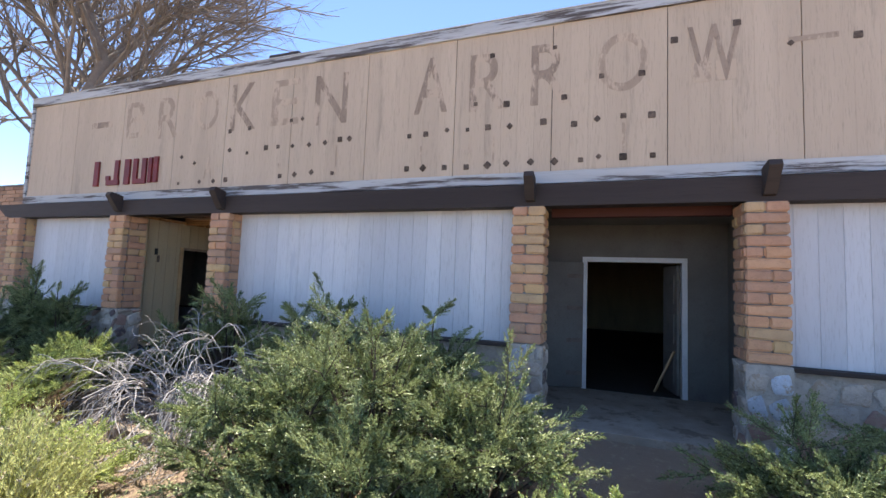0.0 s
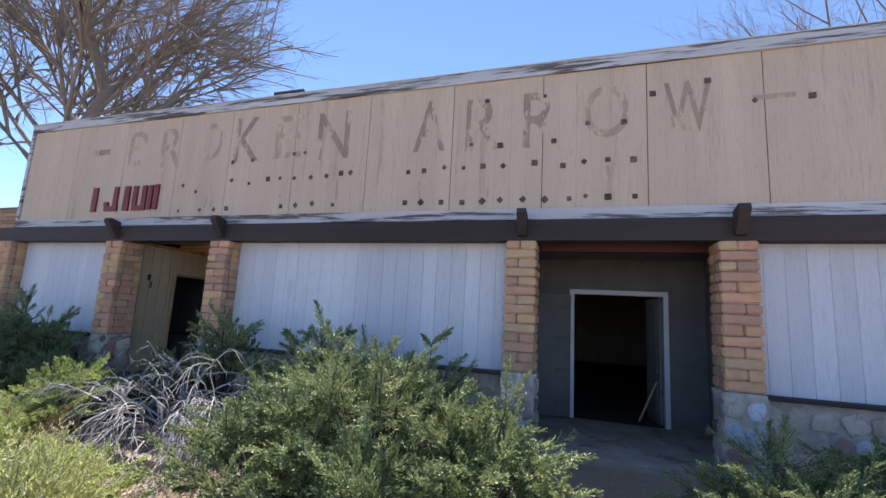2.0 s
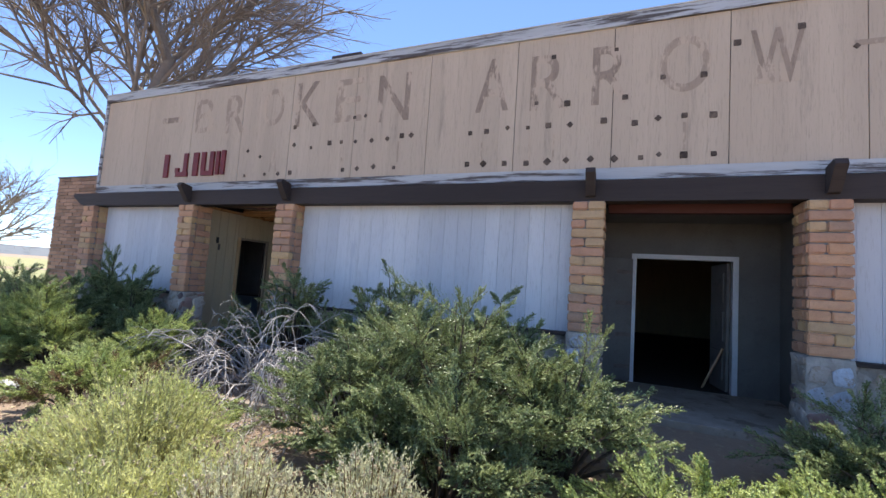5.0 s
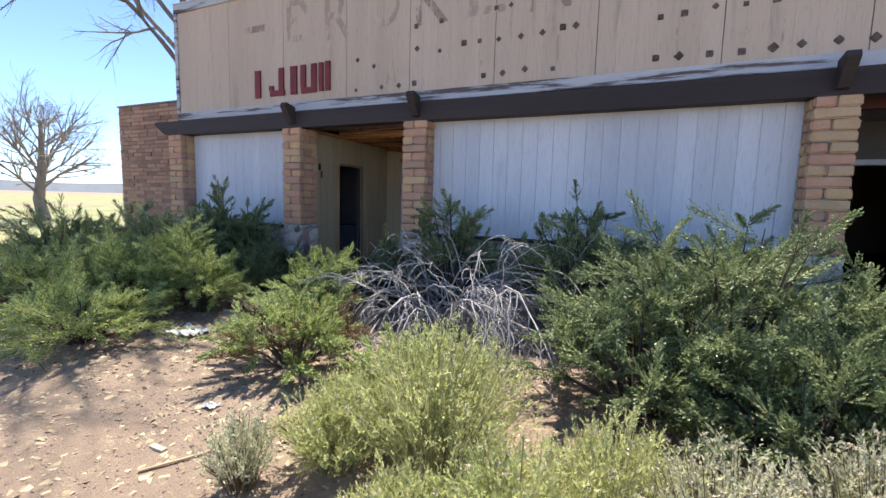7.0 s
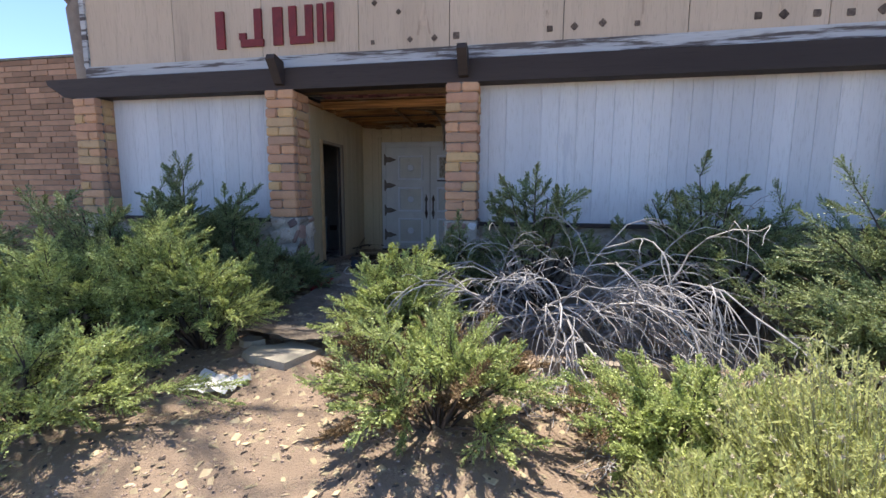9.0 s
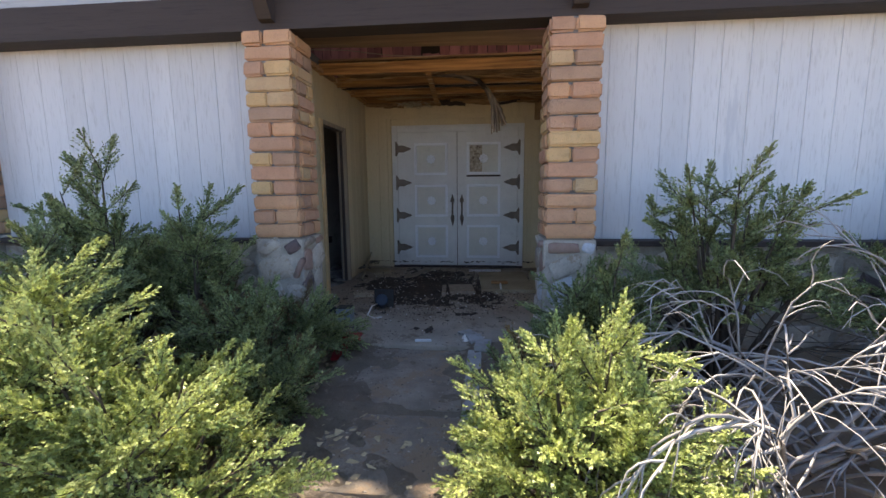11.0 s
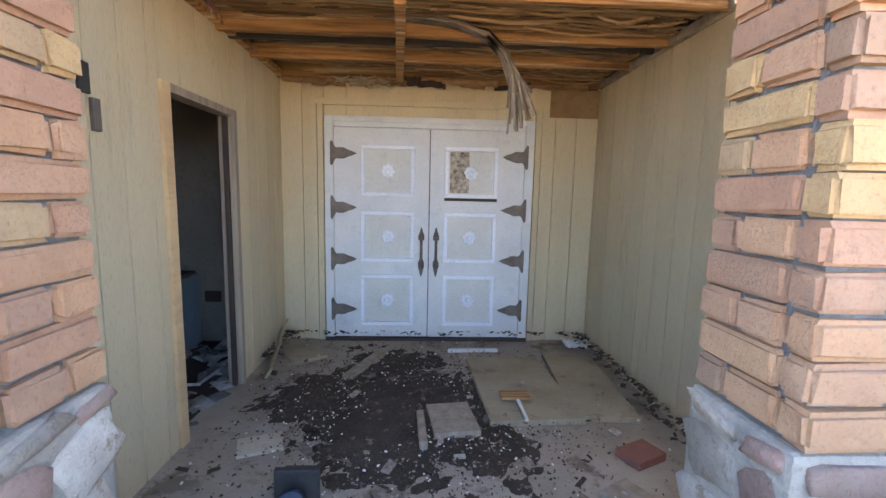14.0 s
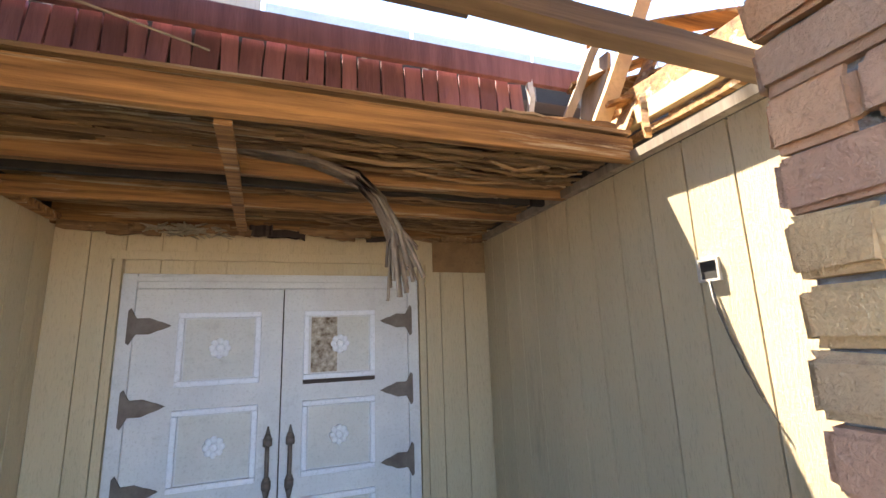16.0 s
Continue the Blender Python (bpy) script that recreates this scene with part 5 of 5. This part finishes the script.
tubes("stick", [([(1.56, -7.42, ground_z(1.56, -7.42) + 0.012), (1.75, -7.15, ground_z(1.75, -7.15) + 0.014), (1.84, -6.95, ground_z(1.84, -6.95) + 0.012)], 0.010, 0.006)], M_pale, lit, "", 6)

# dark debris on the porch slab: a low mound, flakes, chips
M_soil = mat("black_debris", (0.075, 0.057, 0.045), (0.042, 0.033, 0.028), 8, 0.95, 1.0, 30, dark=0.3, patch=(0.19, 0.15, 0.115), patch_scale=16, patch_at=0.57, dist=0.02)
n = 84
vs, fs = [], []
for j in range(n):
    for i in range(n):
        x, y = XL + 0.01 + (XR - XL - 0.02) * i / (n - 1), -3.3 + 3.25 * j / (n - 1)
        d = 0.74 - math.hypot((x + 0.12) / 1.2, (y + 1.35) / 1.3) + 0.5 * noise.noise(Vector((x * 1.6, y * 1.6, 4))) + 0.26 * noise.noise(Vector((x * 7, y * 7, 1))) + 0.16 * noise.noise(Vector((x * 19, y * 19, 2)))
        vs.append((x, y, max(-0.012, min(0.045, d * 0.08)) + (0.022 * noise.noise(Vector((x * 26, y * 26, 0))) if d > 0.05 else 0)))
for j in range(n - 1):
    for i in range(n - 1):
        fs.append((j * n + i, j * n + i + 1, (j + 1) * n + i + 1, (j + 1) * n + i))
tagged(raw("debris_mound", vs, fs, M_soil, None, smooth=True), "dark rotted roof debris spread over the porch slab", "debris", kind="stuff")


def scatter(name, label, category, count, where, size, material, seed, zoff=0.0, thin=0.35):
    """Many small chips as one heap."""
    rr = random.Random(seed)
    vs, fs = [], []
    for k in range(count):
        x, y, z = where(rr)
        s = rr.uniform(*size)
        m = Euler((rr.uniform(-0.4, 0.4), rr.uniform(-0.4, 0.4), rr.uniform(0, 6.3))).to_matrix()
        i = len(vs)
        lx, ly, lz = s, s * rr.uniform(0.3, 0.9), s * thin
        for c in ((-1, -1, -1), (1, -0.7, -1), (0.8, 1, -1), (-0.9, 0.8, -1), (-0.8, -0.8, 1), (0.8, -0.6, 1), (0.6, 0.8, 1), (-0.7, 0.6, 1)):
            p = m @ Vector((c[0] * lx / 2, c[1] * ly / 2, c[2] * lz / 2))
            vs.append((x + p.x, y + p.y, z + p.z + lz * 0.3 + zoff))
        fs += [tuple(i + q for q in f) for f in ((0, 1, 5, 4), (1, 2, 6, 5), (2, 3, 7, 6), (3, 0, 4, 7), (4, 5, 6, 7))]
    return tagged(raw(name, vs, fs, material, None), label, category, kind="stuff")


def on_porch(rr):
    while True:
        x, y = rr.gauss(-0.1, 0.55), rr.gauss(-1.5, 0.6)
        if XL + 0.1 < x < XR - 0.1 and -3.2 < y < -0.15:
            return x, y, 0.02


def on_soil(rr):
    while True:
        x, y = rr.uniform(-4, 6.5), rr.uniform(-9.5, -4.9)
        return x, y, ground_z(x, y)


M_chip = mat("mixed_chips", (0.34, 0.30, 0.26), (0.16, 0.12, 0.09), 40, 0.9, 0.3, 60, island=0.6)
M_pebble = mat("pink_gravel", (0.46, 0.33, 0.26), (0.36, 0.27, 0.22), 30, 0.9, 0.3, 60, island=0.45)
M_straw = mat("straw", (0.55, 0.44, 0.28), (0.42, 0.33, 0.20), 20, 0.9, 0.0, 60, island=0.4)
scatter("debris_chips", "small bits of rotten wood and plaster", "debris", 2600, on_porch, (0.005, 0.02), M_chip, 1)


def at_walls(rr):
    side = rr.random()
    near = abs(rr.gauss(0, 0.07))
    if side < 0.66:
        return XR - 0.04 - near, rr.uniform(-2.7, -0.1), 0.02
    if side < 0.84:
        return XL + 0.04 + near, rr.uniform(-0.75, -0.1), 0.02
    return rr.uniform(XL + 0.1, XR - 0.1), -0.07 - near, 0.02


scatter("wall_litter", "dark splinters and dirt swept against the porch walls", "debris", 420, at_walls, (0.01, 0.06), M_soil, 27, 0.08, 0.12)
scatter("wall_chips", "pale wood chips and leaves along the porch walls", "debris", 220, at_walls, (0.01, 0.05), M_chip, 28, 0.08, 0.1)
scatter("felt_flakes", "curled black and grey flakes of roofing felt", "debris", 150, on_porch, (0.025, 0.085), M_soil, 15, 0.004, 0.05)
scatter("wood_flakes", "torn flakes of plywood among the debris", "debris", 110, on_porch, (0.03, 0.12), M_chip, 16, 0.008, 0.05)
scatter("room_rubble", "grey plaster scraps and rubbish on the side-room floor", "debris", 240, lambda rr: (rr.uniform(-2.9, XL - 0.05), rr.uniform(-2.0, -0.15), 0.0), (0.05, 0.22), mat("plaster_scraps", (0.36, 0.37, 0.37), (0.12, 0.11, 0.10), 6, 0.9, 0.3, 40, island=0.5), 17, 0.0, 0.1)
scatter("dark_chips", "black crumbs of rotten roofing on the slab", "debris", 4200, on_porch, (0.005, 0.018), M_soil, 12, 0.002)
scatter("walkway_litter", "dry needles, crumbs and grit on the walkway", "litter", 1500, lambda rr: (lambda y: (rr.choice((rr.uniform(-0.42, 0.3), rr.gauss(-0.4, 0.1), rr.gauss(0.28, 0.08))), y, 0.0 if y > -3.37 else (-0.03 if y > -4.285 else -0.06)))(rr.uniform(-4.95, -3.0)), (0.004, 0.016), M_chip, 13, 0.0, 0.25)
scatter("walkway_twigs", "thin dry twigs and needles at the walkway sides", "litter", 900, lambda rr: (rr.choice((-1, 1)) * abs(rr.gauss(0.55, 0.2)), rr.uniform(-5.0, -3.2), -0.06), (0.015, 0.07), M_straw, 14, 0.0, 0.05)
scatter("debris_flecks", "bright flecks of broken glass and plaster", "debris", 380, on_porch, (0.006, 0.018), M_paper, 2, 0.016)
scatter("gravel", "pinkish gravel and small stones on the earth", "gravel", 13000, on_soil, (0.005, 0.02), M_pebble, 3, 0.0, 0.5)
scatter("dry_twigs", "dry twigs and straw on the earth", "twigs", 7000, on_soil, (0.012, 0.07), M_straw, 4, 0.0, 0.06)
scatter("dark_litter", "dark needle litter under the bushes", "litter", 1600, lambda rr: (lambda x, y: (x, y, ground_z(x, y)))(rr.choice((rr.gauss(-1.2, 0.9), rr.gauss(1.6, 0.7), rr.gauss(4.9, 1.0))), rr.uniform(-7.2, -4.4)), (0.012, 0.04), M_bark, 5, 0.0, 0.2)


def board_on_floor(label, x, y, w, d, h, turn, material, seed=1, name="fallen_board", z=0.0):
    t = thing(name, label, "board", (x, y, z))
    m = Matrix.Translation((x, y, z)) @ Matrix.Rotation(radians(turn), 4, "Z")
    block("board", t, material, -w / 2, w / 2, -d / 2, d / 2, 0.001, h, min(h, 0.02) * 0.25, "", m)
    return t


M_mdf = mat("stained_particle_board", (0.36, 0.31, 0.22), (0.27, 0.22, 0.15), 3, 0.9, 0.5, 40, dark=0.7, patch=(0.17, 0.17, 0.07), patch_scale=3, patch_at=0.62)
board_on_floor("stained square board lying on the porch", 0.67, -1.12, 0.62, 1.05, 0.045, 3, M_mdf)
board_on_floor("second stained board lying on the porch", 1.2, -1.05, 0.42, 1.1, 0.04, -4, M_mdf)
board_on_floor("white painted strip of trim on the porch", 0.42, -0.36, 0.46, 0.04, 0.03, 2, M_door)
board_on_floor("splintered grey board near the doors", -0.5, -0.72, 0.09, 0.6, 0.05, -22, M_grey)
board_on_floor("narrow grey stake standing in the debris", -0.04, -1.75, 0.045, 0.36, 0.075, 4, M_grey)
board_on_floor("broken grey panel among the debris", 0.15, -1.62, 0.28, 0.36, 0.055, 8, M_grey)
board_on_floor("thin tan panel by the wall", -1.1, -0.45, 0.3, 0.4, 0.03, 35, M_mdf)
board_on_floor("loose tan sheet scrap on the slab", -0.95, -1.85, 0.24, 0.18, 0.02, 20, M_flag)
board_on_floor("flat grey scrap on the slab", 0.95, -2.3, 0.2, 0.16, 0.03, 30, M_grey)
board_on_floor("reddish brick paver lying beside the porch wall", 1.18, -1.98, 0.22, 0.16, 0.05, 25, mat("dull_red_paver", (0.28, 0.12, 0.09), (0.22, 0.10, 0.08), 6, 0.9, 0.5, 40), name="paver")
board_on_floor("white stick across the slab edge", -0.06, -3.28, 0.13, 0.025, 0.02, 5, M_door, name="wood_scrap")
for k in range(3):
    board_on_floor("pale grey broken tile near the walkway", 0.3 + 0.06 * k, -3.1 - 0.14 * k, 0.12, 0.17, 0.02 + 0.012 * k, 35 - 20 * k, M_edge, name="broken_tile")
leaner = thing("bent_panel", "warped sheet leaning against the wall foot", "board", (XL + 0.1, -0.55, 0))
beam_between("panel", leaner, M_mdf, (XL + 0.16, -0.95, 0.03), (XL + 0.05, -0.2, 0.2), 0.02, 0.12, "", 30, 0.006, 44)
paddle = thing("wood_paddle", "short stick with an orange-brown square end", "stick", (0.6, -1.45, 0.05))
block("blade", paddle, M_wood, 0.5, 0.7, -1.42, -1.30, 0.06, 0.075, 0.004)
block("shaft", paddle, M_door, 0.6, 0.62, -1.68, -1.42, 0.055, 0.07)

# a small blue machine, tipped over, with a loose cord
motor = thing("blue_motor", "broken blue electric motor with a loose pale cord", "machine", (-0.6, -2.35, 0))
M_navy = mat("navy_enamel", (0.03, 0.05, 0.08), (0.02, 0.03, 0.05), 14, 0.6, 0.5, 50, dark=0.6, patch=(0.16, 0.14, 0.12), patch_scale=16, patch_at=0.62)
M_black = mat("black_plastic", (0.03, 0.03, 0.032), (0.05, 0.048, 0.045), 9, 0.6, 0.2, 40, patch=(0.16, 0.14, 0.12), patch_scale=12, patch_at=0.66)
bm = bmesh.new()
bmesh.ops.create_cone(bm, cap_ends=True, segments=18, radius1=0.055, radius2=0.06, depth=0.16, matrix=Matrix.Translation((-0.6, -2.43, 0.09)) @ Euler((radians(60), 0, radians(12))).to_matrix().to_4x4())
bmesh.ops.bevel(bm, geom=[e for e in bm.edges if e.calc_length() < 0.04], offset=0.006, segments=1, affect="EDGES")
part("housing", bm, M_navy, motor, "rounded blue casing", True)
block("mounting_plate", motor, M_black, -0.70, -0.50, -2.36, -2.33, 0.01, 0.20, 0.006)
for k in range(3):
    block("fin", motor, M_black, -0.68, -0.52, -2.32 + 0.03 * k, -2.308 + 0.03 * k, 0.01, 0.15)
tubes("cord", [([(-0.60, -2.50, 0.10), (-0.67, -2.56, 0.08), (-0.69, -2.66, 0.02), (-0.60, -2.74, 0.015), (-0.54, -2.70, 0.015)], 0.008, 0.008)], M_paper, motor, "pale loose cord", 6)
junk = thing("scrap_metal", "black twisted scrap and rods beside the column", "scrap", (-1.1, -2.75, 0))
rr = random.Random(40)
for k in range(7):
    a = rr.uniform(0, 6.3)
    p = Vector((-1.08 + rr.uniform(-0.1, 0.12), -2.74 + rr.uniform(-0.12, 0.1), rr.uniform(0.02, 0.12)))
    beam_between("scrap_bar", junk, M_black, p, p + Vector((math.cos(a) * 0.18, math.sin(a) * 0.18, rr.uniform(-0.02, 0.08))), rr.uniform(0.02, 0.06), rr.uniform(0.015, 0.05), "", rr.uniform(0, 90), 0.006, k)
tubes("wire", [([(-1.05, -2.8, 0.05), (-0.98, -3.0, 0.02), (-0.85, -3.12, 0.012), (-0.7, -3.02, 0.02), (-0.62, -3.15, 0.012)], 0.006, 0.006)], M_black, junk, "", 5)
carton = thing("grey_box", "small dented grey metal box on the slab", "box", (-0.85, -2.8, 0))
block("body", carton, M_blue, -0.93, -0.79, -2.86, -2.74, 0.0, 0.13, 0.008)
block("flap", carton, M_black, -0.925, -0.795, -2.855, -2.745, 0.131, 0.14)
M_redp = mat("red_painted_metal", (0.42, 0.03, 0.035), (0.30, 0.025, 0.03), 6, 0.4, 0.1, 40, dark=0.2)
redbar = thing("red_plank", "bright red painted plank lying at the slab edge", "panel", (-0.68, -3.45, 0))
beam_between("panel", redbar, M_redp, (-0.70, -3.28, 0.05), (-0.65, -3.62, -0.02), 0.10, 0.02, "", 12, 0.003, 5)
bucket = thing("red_bucket", "battered red bucket lying half hidden under a juniper", "bucket", (-1.63, -3.81, ground_z(-1.63, -3.81)))
bz = ground_z(-1.63, -3.81) + 0.11
profile = ((0.085, -0.10), (0.112, 0.10), (0.118, 0.10), (0.118, 0.115), (0.104, 0.115), (0.078, -0.088))
turn = Matrix.Translation((-1.63, -3.81, bz)) @ Euler((radians(100), 0, radians(-160))).to_matrix().to_4x4()
bv = [tuple(turn @ Vector((r * math.cos(a * math.pi / 12), r * math.sin(a * math.pi / 12), h))) for r, h in profile for a in range(24)]
bf = [(k * 24 + i, k * 24 + (i + 1) % 24, (k + 1) * 24 + (i + 1) % 24, (k + 1) * 24 + i) for k in range(5) for i in range(24)]
raw("shell", bv, bf + [tuple(range(23, -1, -1)), tuple(range(120, 144))], M_redp, bucket, smooth=False)
tubes("bail", [([tuple(turn @ Vector((0.12 * math.cos(a), 0.12 * math.sin(a) * 0.9, 0.10 - 0.03 * math.sin(a)))) for a in [math.pi * k / 8 for k in range(9)]], 0.003, 0.003)], M_iron, bucket, "thin wire handle", 5)
redbox = thing("red_block", "short red and grey block beside the red plank", "block", (-0.56, -3.3, 0))
block("cap", redbox, M_redp, -0.64, -0.56, -3.35, -3.26, 0.0, 0.06, 0.006)
block("body", redbox, M_grey, -0.555, -0.47, -3.35, -3.27, 0.0, 0.05, 0.006)
board_on_floor("pale lath beside the red plank", -0.83, -3.33, 0.22, 0.03, 0.02, 3, M_pale, name="lath")

# wall fittings
socket = thing("junction_box", "open electrical box on the sunlit wall with dangling wires", "electrical box", (XR - 0.02, -2.083, 1.88))
for b in ((-2.13, -2.12, 1.84, 1.93), (-2.046, -2.036, 1.84, 1.93), (-2.12, -2.046, 1.84, 1.85), (-2.12, -2.046, 1.92, 1.93)):
    block("rim", socket, M_rust, XR - 0.012, XR + 0.004, *b)
block("hollow", socket, M_black, XR - 0.004, XR + 0.004, -2.12, -2.046, 1.85, 1.92)
for k, (dy, dz) in enumerate(((-0.05, -0.2), (-0.14, -0.42), (-0.09, -0.30), (-0.18, -0.5))):
    tubes("wire", [([(XR - 0.008, -2.08, 1.85), (XR - 0.02, -2.08 + dy * 0.3, 1.85 + dz * 0.4), (XR - 0.018, -2.08 + dy * 0.7, 1.85 + dz * 0.8), (XR - 0.012, -2.08 + dy, 1.85 + dz)], 0.0035, 0.003)], M_black if k else M_paper, socket, "", 5)
plate = thing("number_holder", "broken dark metal bracket on the tan wall", "bracket", (XL + 0.01, -2.32, 1.8))
block("bracket", plate, M_black, XL + 0.001, XL + 0.014, -2.40, -2.34, 1.80, 1.92, 0.003)
block("hook", plate, M_iron, XL + 0.001, XL + 0.02, -2.34, -2.30, 1.66, 1.79, 0.003)
wire = thing("loose_wire", "thin grey wire strung under the open roof", "wire", (-0.5, -2.2, 2.5))
tubes("wire", [([(XL + 0.05, -2.5, 2.50), (-0.9, -2.35, 2.52), (-0.5, -2.2, 2.50), (-0.2, -2.0, 2.54)], 0.004, 0.004)], M_grey, wire, "", 5)
